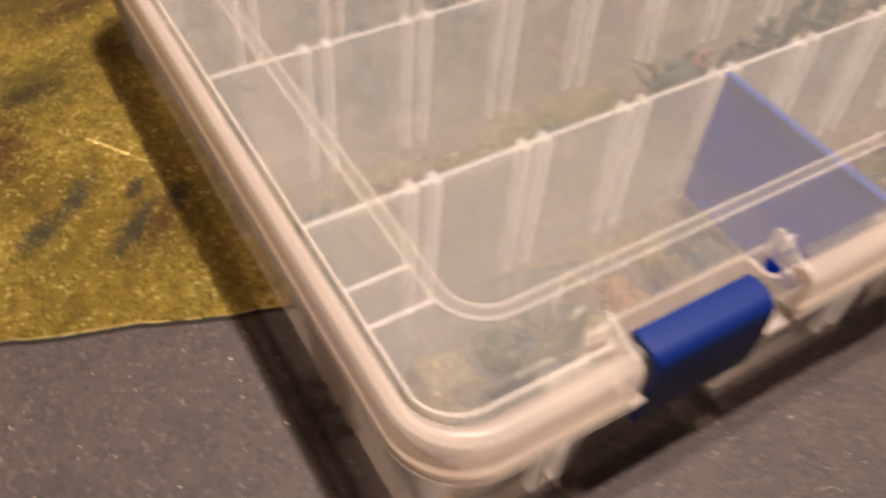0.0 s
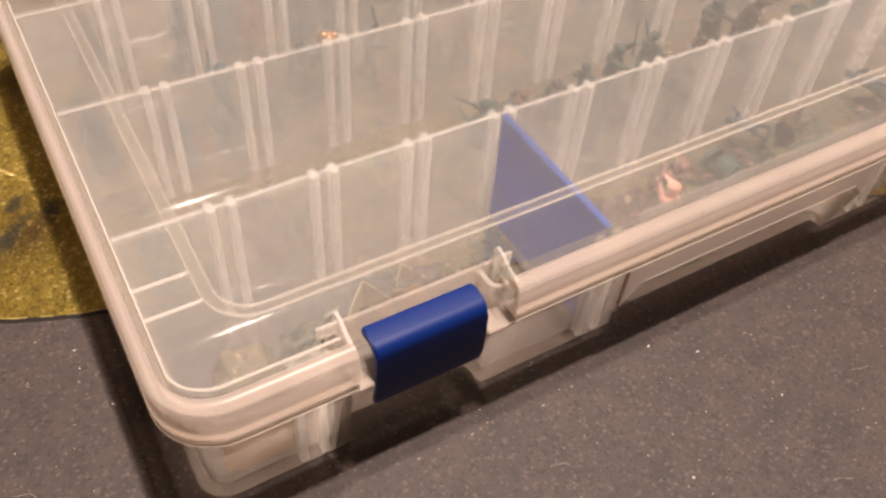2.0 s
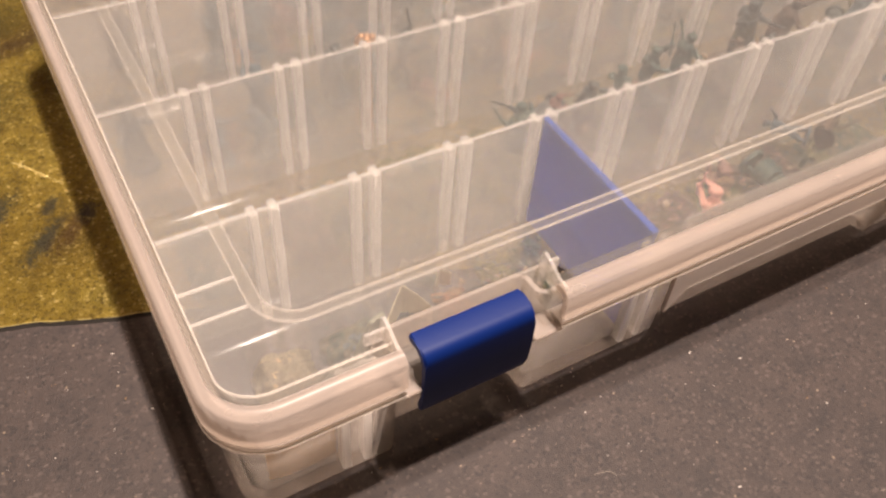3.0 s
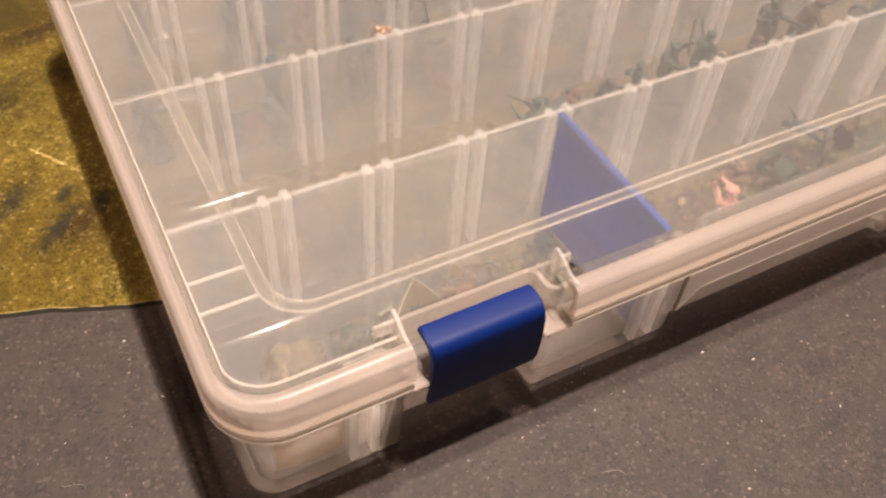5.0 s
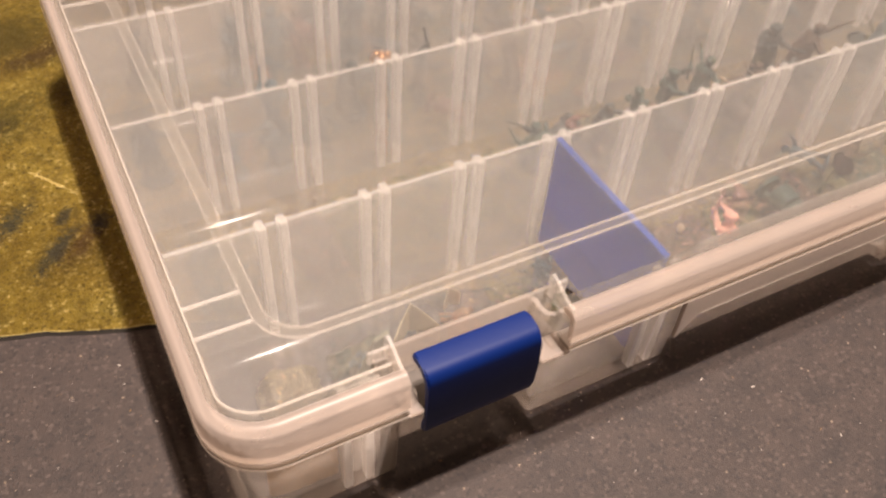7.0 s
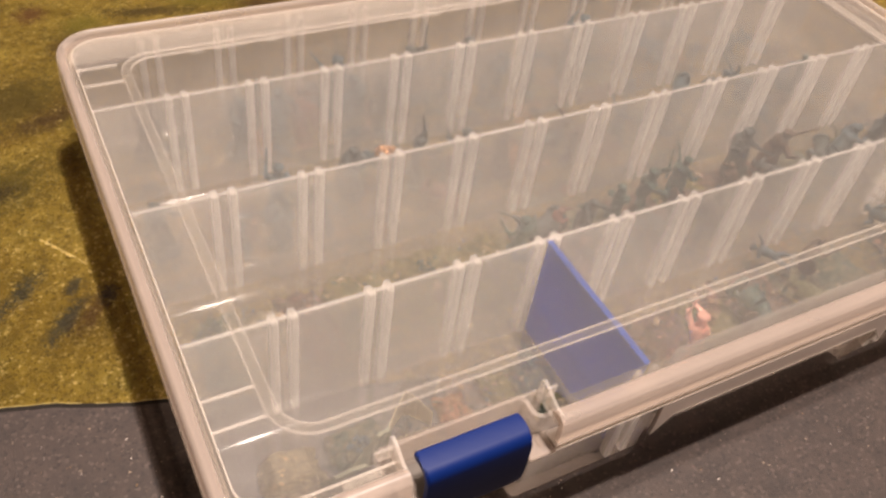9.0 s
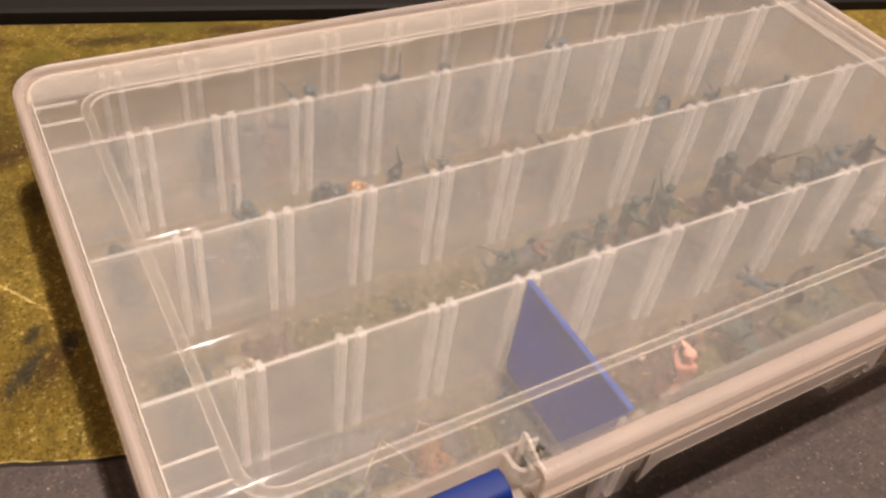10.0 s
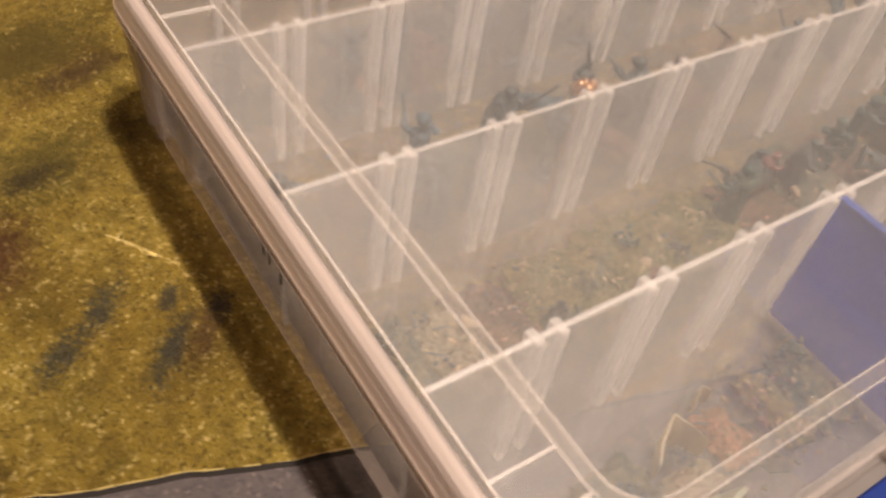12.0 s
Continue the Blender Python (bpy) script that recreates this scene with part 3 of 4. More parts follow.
for a, b in CUTS:
    bm = bmesh.new()
    soft_box(bm, a - 0.003, b + 0.003, -0.0472, -0.0462, 0.0330, 0.0454, 0.0003, 1)
    part("inner_skirt", bm, M_WALL, lid, pane=True)


def bead(name, x0, x1, y0, y1, r, width, z0, height):
    bm = bmesh.new()
    c = [(x0, y0, r), (x1, y0, r), (x1, y1, r), (x0, y1, r)]
    loft(bm, [(outline(c, 0.0, 10), z0), (outline(c, 0.00003, 10), z0 + height * 0.85), (outline(c, 0.00007, 10), z0 + height),
              (outline(c, width - 0.00007, 10), z0 + height), (outline(c, width - 0.00003, 10), z0 + height * 0.85), (outline(c, width, 10), z0)], close=True)
    return part(name, bm, M_LINE, lid, smooth=True, pane=True)


# thin milky beads put in for the light along the raised band's edges
bead("stacking_bead", -0.0114, 0.2964, -0.0381, 0.1294, 0.0115, 0.00022, 0.0463, 0.0009)
bead("stacking_bead", -0.0085, 0.2935, -0.0354, 0.1266, 0.0090, 0.00022, 0.0463, 0.0009)
bm = bmesh.new()
outer, inner = [[(a, c, r), (b, c, r), (b, d, r), (a, d, r)] for a, b, c, d, r in ((-0.0111, 0.2961, -0.0378, 0.1291, 0.0112), (-0.0086, 0.2936, -0.0355, 0.1267, 0.0091))]
loft(bm, [(outline(outer, 0.0, 10), 0.0464), (outline(outer, 0.0, 10), 0.0468), (outline(inner, 0.0, 10), 0.0468), (outline(inner, 0.0, 10), 0.0464)], close=True)
part("stacking_band", bm, M_EMBOSS, lid, pane=True)
for xa, xb in ((-0.0245, -0.0114), (0.2964, 0.3095)):
    for y in (-0.0195, -0.0287, 0.1150, 0.1250):
        bm = bmesh.new()
        soft_box(bm, xa, xb, y - 0.0003, y + 0.0003, 0.0462, 0.0472, 0.0002)
        part("cross_ridge", bm, M_RIDGE, lid, pane=True)

# flat milky strip under the lid along the hinge, with two torn tabs before it
bm = bmesh.new()
soft_box(bm, LX0 + 0.004, LX1 - 0.004, 0.1316, 0.1460, 0.0446, 0.0453, 0.0002, 1)
part("hinge_strip", bm, M_STRIP, lid, pane=True)
for x, y, w in ((0.0165, 0.1285, 0.0022), (0.0290, 0.1290, 0.0060), (0.0445, 0.1290, 0.0026), (0.1080, 0.1285, 0.0070)):
    bm = bmesh.new()
    soft_box(bm, x - w, x + w, y - 0.0022, y + 0.0010, 0.0450, 0.0453, 0.0001, 1)
    part("torn_tab", bm, M_STRIP, lid, pane=True)

# embossed maker's plate on the lid: plain shapes
bm = bmesh.new()
c = [(0.204, -0.028, 0.004), (0.272, -0.028, 0.004), (0.272, -0.012, 0.004), (0.204, -0.012, 0.004)]
loft(bm, [(outline(c, 0.0), 0.0463), (outline(c, 0.0002), 0.0471), (outline(c, 0.0008), 0.0471), (outline(c, 0.0010), 0.0463)], close=True)
part("embossed_frame", bm, M_EMBOSS, lid, smooth=True, pane=True)
for i in range(6):
    bm = bmesh.new()
    soft_box(bm, 0.210 + i * 0.0098, 0.2165 + i * 0.0098, -0.0245, -0.0155, 0.0462, 0.0470, 0.0003)
    part("embossed_bar", bm, M_EMBOSS, lid, pane=True)

# fins at both sides of each latch opening, hinge lugs at the back
for a, b in CUTS:
    for x, s in ((a - 0.0004, -1), (b + 0.0004, 1)):
        bm = bmesh.new()
        prof = [(-0.0590, 0.0440), (-0.0575, 0.0486), (-0.0545, 0.0488), (-0.0505, 0.0508), (-0.0482, 0.0514), (-0.0474, 0.0505), (-0.0470, 0.0440)]
        strip_profile(bm, prof, x - 0.0004, x + 0.0004)
        part("latch_fin", bm, M_RIDGE, lid)
        bm = bmesh.new()
        wide = 0.0056 if s < 0 else 0.0030
        soft_box(bm, min(x, x + s * wide), max(x, x + s * wide), -0.0502, -0.0494, 0.0460, 0.0502, 0.0004, 2)
        part("fin_web", bm, M_RIDGE, lid)
        bm = bmesh.new()
        soft_box(bm, x - s * 0.0022 - 0.0012, x - s * 0.0022 + 0.0012, -0.0570, -0.0530, 0.0270, 0.0400, 0.0006)
        part("hinge_bracket", bm, M_EMBOSS, organizer)
for x in (0.018, 0.041, 0.127, 0.150, 0.236, 0.262):
    bm = bmesh.new()
    soft_box(bm, x - 0.0045, x + 0.0045, YB - 0.0050, YB - 0.0012, 0.0370, 0.0440, 0.0006)
    part("hinge_lug", bm, M_THICK, organizer)


# latch: a rolled blue clip
def latch(x0, x1):
    prof = []
    outer = [(-0.0505, 0.0452), (-0.0510, 0.0459), (-0.0530, 0.0461), (-0.0558, 0.0459), (-0.0570, 0.0456), (-0.0578, 0.0450), (-0.0584, 0.0442), (-0.0587, 0.0433), (-0.0588, 0.0424), (-0.0589, 0.0412), (-0.0590, 0.0380),
             (-0.0590, 0.0330), (-0.0588, 0.0275), (-0.0583, 0.0250), (-0.0572, 0.0236)]
    inner = [(-0.0562, 0.0248), (-0.0572, 0.0268), (-0.0576, 0.0300), (-0.0577, 0.0340), (-0.0576, 0.0390), (-0.0574, 0.0418), (-0.0570, 0.0434),
             (-0.0561, 0.0443), (-0.0545, 0.0445), (-0.0516, 0.0444), (-0.0505, 0.0440)]
    bm = bmesh.new()
    strip_profile(bm, outer + inner, x0, x1)
    ends = [e for e in bm.edges if abs(e.verts[0].co.x - e.verts[1].co.x) < 1e-6]
    bmesh.ops.bevel(bm, geom=ends, offset=0.0004, segments=2, affect="EDGES")
    clip = part("latch", bm, M_BLUE, organizer, "glossy dark blue plastic latch", smooth=True)
    bm = bmesh.new()
    rod(bm, (x0 - 0.0012, -0.0555, 0.0290), (x1 + 0.0012, -0.0555, 0.0290), 0.0012, 0.0012, 10)
    part("hinge_pin", bm, M_THICK, clip, "clear plastic pin")


latch(0.0168, 0.0456)
latch(0.2394, 0.2682)

# faint black writing on the short wall
for y, z, h in ((0.0560, 0.0262, 0.004), (0.0530, 0.0258, 0.0035), (0.0475, 0.0250, 0.003)):
    bm = bmesh.new()
    box(bm, LX0 + 0.0031, LX0 + 0.0033, y - 0.0004, y + 0.0004, z - h / 2, z + h / 2)
    part("ink_mark", bm, M_INK, organizer, "black ink mark")


# ---- blue divider in the front lane ----
def divider():
    d = new("divider")
    d.location = (0.0868, 0, 0)
    tagged(d, "translucent blue plastic divider slotted upright in the front lane", "divider")
    bm = bmesh.new()
    y0, y1, z0, z1 = -0.0505, -0.0012, BASE + 0.0030, TOP + 0.0002
    soft_box(bm, -0.0007, 0.0007, y0, y1, z0, z1 - 0.0008, 0.0003, 1)
    part("panel", bm, M_BLUEDIV, d)
    bm = bmesh.new()
    soft_box(bm, -0.0009, 0.0009, y0 - 0.0002, y1 + 0.0002, z1 - 0.0012, z1, 0.0004, 2)
    part("top_edge", bm, M_BLUEEDGE, d, "bright blue top edge")


divider()


# ---- small figurines, plain shapes ----
def figurine_mesh(seed):
    rnd = random.Random(seed)
    bm = bmesh.new()
    bmesh.ops.create_cone(bm, cap_ends=True, segments=12, radius1=0.0065, radius2=0.0060, depth=0.0014, matrix=pose(0, 0, 0.0007) @ Matrix.Diagonal((1, rnd.uniform(0.7, 1), 1, 1)))
    hip = Vector((rnd.uniform(-1, 1) * 0.001, rnd.uniform(-1, 1) * 0.001, 0.0115))
    step = rnd.uniform(0.0015, 0.0042)
    for s in (-1, 1):
        foot = Vector((s * step, rnd.uniform(-1, 1) * 0.002, 0.0014))
        knee = (foot + hip) / 2 + Vector((s * 0.0008, -0.0010, 0.0))
        rod(bm, foot, knee, 0.0013, 0.0016)
        rod(bm, knee, hip, 0.0016, 0.0019)
        ball(bm, foot + Vector((0, -0.0008, 0.0004)), (0.0013, 0.0021, 0.0010))
    chest = hip + Vector((rnd.uniform(-1, 1) * 0.0015, rnd.uniform(-1.5, 0.6) * 0.0015, 0.0068))
    rod(bm, hip - Vector((0, 0, 0.001)), chest, 0.0025, 0.0031, 9)
    ball(bm, chest, (0.0034, 0.0023, 0.0027))
    ball(bm, chest + Vector((0, 0.0026, 0.0)), (0.0021, 0.0014, 0.0024))
    head = chest + Vector((rnd.uniform(-1, 1) * 0.0008, -0.0006, 0.0048))
    ball(bm, head, (0.0018, 0.0020, 0.0021))
    ball(bm, head + Vector((0, 0.0002, 0.0009)), (0.0023, 0.0025, 0.0014))
    if seed % 3:
        # a hanging cloak or robe gives these a bulky outline
        wide = rnd.uniform(0.0040, 0.0052)
        hem = hip - Vector((0, -0.0008, rnd.uniform(0.006, 0.009)))
        rod(bm, hem, hip + Vector((0, 0.0010, 0.001)), wide, wide * 0.85, 11)
        rod(bm, hip + Vector((0, 0.0010, 0.001)), chest + Vector((0, 0.0008, 0.0014)), wide * 0.85, wide * 0.62, 11)
        ball(bm, chest + Vector((0, 0.0012, 0.0006)), (wide * 0.92, wide * 0.7, 0.0030))
    tips = []
    for s in (-1, 1):
        sh = chest + Vector((s * 0.0033, 0, 0.0012))
        el = sh + Vector((s * rnd.uniform(0.0006, 0.003), rnd.uniform(-0.003, 0.001), rnd.uniform(-0.0035, 0.0015)))
        ha = el + Vector((-s * rnd.uniform(-0.002, 0.002), rnd.uniform(-0.0045, -0.001), rnd.uniform(-0.0015, 0.0045)))
        rod(bm, sh, el, 0.0013, 0.0011)
        rod(bm, el, ha, 0.0011, 0.0009)
        ball(bm, ha, (0.0011, 0.0011, 0.0011), seg=6, rings=4)
        tips.append(ha)
    aim = Vector((rnd.uniform(-1, 1), rnd.uniform(-1.2, 0.2), rnd.uniform(-0.2, 1.3))).normalized()
    rod(bm, tips[1] - aim * 0.004, tips[1] + aim * rnd.uniform(0.006, 0.011), 0.0007, 0.0004, 5)
    for v in bm.verts:
        v.co += Vector(noise.noise_vector(v.co * 420 + Vector((seed, 0, 0)))) * 0.0006
    me = bpy.data.meshes.new("figurine")
    bm.to_mesh(me)
    bm.free()
    me.shade_smooth()
    me.set_sharp_from_angle(angle=radians(50))
    return me


PAINTS = {
    "blue-grey": solid("paint_blue_grey", (0.045, 0.078, 0.096), (0.095, 0.135, 0.155), 0.55, 700.0, relief=0.4),
    "dark green": solid("paint_dark_green", (0.030, 0.062, 0.052), (0.068, 0.110, 0.088), 0.6, 700.0, relief=0.4),
    "brown": solid("paint_brown", (0.06, 0.036, 0.022), (0.14, 0.085, 0.052), 0.65, 700.0, relief=0.4),
    "tan": solid("paint_tan", (0.15, 0.10, 0.05), (0.27, 0.19, 0.10), 0.7, 700.0, relief=0.4),
    "pink": solid("paint_pink", (0.88, 0.36, 0.24), (0.95, 0.55, 0.42), 0.5, 700.0, relief=0.3),
    "dark grey": solid("paint_dark_grey", (0.040, 0.050, 0.050), (0.080, 0.092, 0.088), 0.5, 700.0, relief=0.4),
    "olive": solid("paint_olive", (0.07, 0.072, 0.028), (0.17, 0.15, 0.062), 0.75, 700.0, relief=0.5),
    "dull red": solid("paint_dull_red", (0.15, 0.06, 0.045), (0.25, 0.11, 0.085), 0.6, 700.0, relief=0.4),
}
FLOOR_Z = BASE + 0.0017
SHAPES = {}


def figurine(colour, x, y, turn, lying=None, size=1.0, shape=0, z=None, lean=0.0):
    """One figurine; standing on the tray's floor, or lying with its back turned by the angle given."""
    key = (colour, shape)
    if key not in SHAPES:
        me = figurine_mesh(100 + shape)
        me.materials.append(PAINTS[colour])
        SHAPES[key] = me
    ob = new("figurine", SHAPES[key])
    if lying is None:
        turnm = pose(0, 0, 0, lean, 0, turn)
    else:
        turnm = pose(0, 0, 0, 0, 0, turn) @ pose(0, 0, 0, 90, lying, 0)
    turnm = turnm @ Matrix.Scale(size, 4)
    low = min((turnm @ v.co).z for v in SHAPES[key].vertices)
    spread = [turnm @ v.co for v in SHAPES[key].vertices]
    front, rear = next((a + 0.0025, b - 0.0025) for a, b in ((0.104, YB - 0.003), (0.052, 0.104), (0.0, 0.052), (-0.0435, 0.0)) if y > a - 0.01)
    x = min(max(x, X0 + 0.006 - min(p.x for p in spread)), X1 - 0.006 - max(p.x for p in spread))
    y = min(max(y, front - min(p.y for p in spread)), rear - max(p.y for p in spread))
    ob.matrix_world = Matrix.Translation((x, y, (FLOOR_Z if z is None else z) - low)) @ turnm
    state = "standing" if lying is None else "lying"
    tagged(ob, "small %s painted figurine %s on the tray floor" % (colour, state), "figurine", "figurines in the box")
    return ob


# the ones that stand out: colour, x, y, turn, lying, size, shape
STANDING = (
    ("dark grey", -0.013, 0.076, 20, None, 1.25, 1), ("blue-grey", 0.029, 0.079, 160, None, 1.25, 2), ("dark grey", 0.058, 0.082, 10, None, 1.25, 3), ("dark grey", 0.084, 0.080, 100, None, 1.15, 5),
    ("blue-grey", 0.011, 0.067, 60, None, 1.0, 1), ("blue-grey", 0.025, 0.066, 250, None, 1.0, 4), ("dark grey", 0.041, 0.066, 15, None, 1.0, 7), ("blue-grey", 0.066, 0.066, 130, None, 1.1, 2),
    ("dull red", 0.083, 0.064, 40, 60, 1.0, 4), ("dark grey", 0.105, 0.076, 200, None, 1.25, 6),
    ("brown", 0.121, 0.074, 30, None, 1.1, 7), ("brown", 0.150, 0.070, 80, None, 0.9, 2), ("blue-grey", 0.180, 0.077, 120, None, 0.95, 0), ("dark grey", 0.206, 0.074, 75, None, 0.95, 1),
    ("tan", 0.256, 0.075, 20, None, 1.2, 2), ("dark green", 0.286, 0.076, 250, None, 1.2, 3),
    ("brown", -0.004, 0.131, 0, None, 1.1, 4), ("blue-grey", 0.028, 0.119, 30, None, 1.25, 5), ("blue-grey", 0.044, 0.119, 150, None, 1.15, 4), ("dull red", 0.053, 0.116, 40, None, 0.8, 7),
    ("dull red", 0.060, 0.117, 200, 20, 1.1, 1), ("blue-grey", 0.073, 0.119, 210, None, 1.25, 7), ("blue-grey", 0.074, 0.131, 210, None, 1.25, 2), ("dark grey", 0.089, 0.119, 80, None, 1.2, 4),
    ("brown", 0.098, 0.118, 10, None, 0.9, 1), ("dark grey", 0.104, 0.131, 40, None, 1.3, 5), ("blue-grey", 0.118, 0.119, 140, None, 1.1, 2), ("dark grey", 0.132, 0.131, 40, None, 1.25, 2),
    ("blue-grey", 0.140, 0.118, 20, None, 1.2, 4), ("blue-grey", 0.160, 0.120, 40, None, 1.2, 7), ("blue-grey", 0.182, 0.120, 80, None, 1.2, 1),
    ("blue-grey", 0.194, 0.131, 140, None, 1.25, 4), ("blue-grey", 0.215, 0.121, 10, None, 1.15, 5), ("dark grey", 0.243, 0.124, 100, None, 1.1, 7),
    ("dark green", 0.101, 0.030, 180, None, 1.1, 7), ("dull red", 0.119, 0.033, 60, None, 0.8, 4), ("dark grey", 0.132, 0.030, 20, None, 1.05, 1), ("dark green", 0.146, 0.032, 300, None, 1.1, 2),
    ("dark green", 0.159, 0.033, 40, None, 1.3, 5), ("brown", 0.172, 0.029, 70, 80, 1.2, 4), ("dark green", 0.178, 0.034, 100, None, 1.2, 0), ("tan", 0.191, 0.022, 50, None, 0.8, 2),
    ("brown", 0.202, 0.030, 220, None, 0.9, 4), ("dark grey", 0.211, 0.035, 10, None, 1.45, 7), ("brown", 0.229, 0.034, 50, None, 1.35, 1),
    ("blue-grey", 0.262, 0.026, 70, None, 1.25, 4), ("dark grey", 0.286, 0.027, 330, None, 1.25, 1),
    ("pink", 0.130, -0.034, 200, None, 1.25, 5), ("dark grey", 0.166, -0.009, 20, None, 0.8, 2))
for colour, x, y, turn, lying, size, shape in STANDING:
    figurine(colour, x, y, turn, lying, size * (0.66 if lying is not None else 0.84 if y > 0.104 else 0.74), shape)


# flocked scenic bases: flat uneven pads of turf and earth
def flock(name, stops, fleck):
    """Mixed turf: patches of several colours, dark crumbs and a few pale flecks."""
    m, ns, ls = mat(name)
    vec = coords(ns, ls)
    patch = noise_tex(ns, ls, vec, 210.0, 4.0, 0.65)
    crumb = noise_tex(ns, ls, vec, 1300.0, 3.0, 0.7)
    col = ramp(ns, ls, patch, stops)
    col = mix_rgb(ns, ls, ramp(ns, ls, crumb, [(0.36, (0.7, 0.7, 0.7)), (0.50, (0, 0, 0))]), col, (0.03, 0.03, 0.022))
    pick = ramp(ns, ls, noise_tex(ns, ls, vec, 420.0, 2.0), [(0.63, (0, 0, 0)), (0.67, (0.9, 0.9, 0.9))])
    col = mix_rgb(ns, ls, pick, col, fleck)
    p = node(ns, "ShaderNodeBsdfPrincipled", Roughness=0.95, Specular_IOR_Level=0.2)
    ls.new(col, p.inputs["Base Color"])
    ls.new(bump(ns, ls, crumb, 1.0, 0.0010), p.inputs["Normal"])
    out = ns.new("ShaderNodeOutputMaterial")
    ls.new(p.outputs[0], out.inputs[0])
    return m


FLOCK = {
    "olive": flock("flock_olive", [(0.32, (0.06, 0.06, 0.042)), (0.45, (0.26, 0.20, 0.08)), (0.56, (0.13, 0.13, 0.055)), (0.68, (0.40, 0.29, 0.14))], (0.55, 0.36, 0.22)),
    "brown": flock("flock_brown", [(0.32, (0.07, 0.048, 0.04)), (0.45, (0.21, 0.125, 0.09)), (0.56, (0.11, 0.09, 0.066)), (0.68, (0.33, 0.20, 0.145))], (0.50, 0.26, 0.19)),
    "grey-green": flock("flock_grey_green", [(0.32, (0.05, 0.06, 0.056)), (0.45, (0.12, 0.135, 0.10)), (0.56, (0.22, 0.19, 0.12)), (0.68, (0.12, 0.13, 0.10))], (0.40, 0.32, 0.22)),
    "sandy": flock("flock_sandy", [(0.32, (0.28, 0.23, 0.15)), (0.45, (0.40, 0.33, 0.22)), (0.56, (0.30, 0.25, 0.17)), (0.68, (0.46, 0.38, 0.26))], (0.70, 0.52, 0.30)),
    "reddish": flock("flock_reddish", [(0.32, (0.20, 0.14, 0.07)), (0.45, (0.50, 0.24, 0.15)), (0.56, (0.30, 0.20, 0.11)), (0.68, (0.55, 0.30, 0.19))], (0.60, 0.33, 0.20)),
}


def scenic_base(colour, x0, x1, y0, y1, height, seed, turn=0.0, z=None):
    """A pad with an uneven outline and a crumbly top, lying on the tray's floor."""
    bm = bmesh.new()
    n, m = 30, 22
    lx, ly = (x1 - x0) / 2, (y1 - y0) / 2
    rows = []
    for j in range(m + 1):
        row = []
        for i in range(n + 1):
            a, b = 2 * i / n - 1, 2 * j / m - 1
            # square to rounded square, with a nibbled edge
            px, py = a * math.sqrt(1 - 0.16 * b * b), b * math.sqrt(1 - 0.16 * a * a)
            edge = max(abs(a), abs(b))
            nib = 1 + 0.24 * noise.noise((px * 1.7 + seed, py * 1.7, 0)) + 0.12 * noise.noise((px * 6 + seed, py * 6, 4))
            x, y = px * lx * nib, py * ly * nib
            h = height * (1 - max(edge - 0.55, 0) / 0.45 * 0.92)
            h += 0.0011 * noise.noise((x * 160 + seed, y * 160, 0)) + 0.0008 * noise.noise((x * 480 + seed, y * 480, 2)) + 0.0004 * noise.noise((x * 1100, y * 1100, seed))
            row.append(bm.verts.new((x, y, max(h, 0.0002))))
        rows.append(row)
    for ra, rb in zip(rows, rows[1:]):
        for i in range(n):
            bm.faces.new((ra[i], ra[i + 1], rb[i + 1], rb[i]))
    ring = rows[0] + [q[-1] for q in rows[1:]] + rows[-1][-2::-1] + [q[0] for q in rows[-2:0:-1]]
    low = [bm.verts.new((v.co.x, v.co.y, 0)) for v in ring]
    k = len(ring)
    for i in range(k):
        bm.faces.new((low[i], low[(i + 1) % k], ring[(i + 1) % k], ring[i]))
    bm.faces.new(low[::-1])
    ob = finish("scenic_base", bm, FLOCK[colour], smooth=True)
    ob.matrix_world = pose((x0 + x1) / 2, (y0 + y1) / 2, FLOOR_Z if z is None else z, 0, 0, turn)
    tagged(ob, "%s flocked scenic base lying on the tray floor" % colour, "scenic base", "scenic bases in the box")


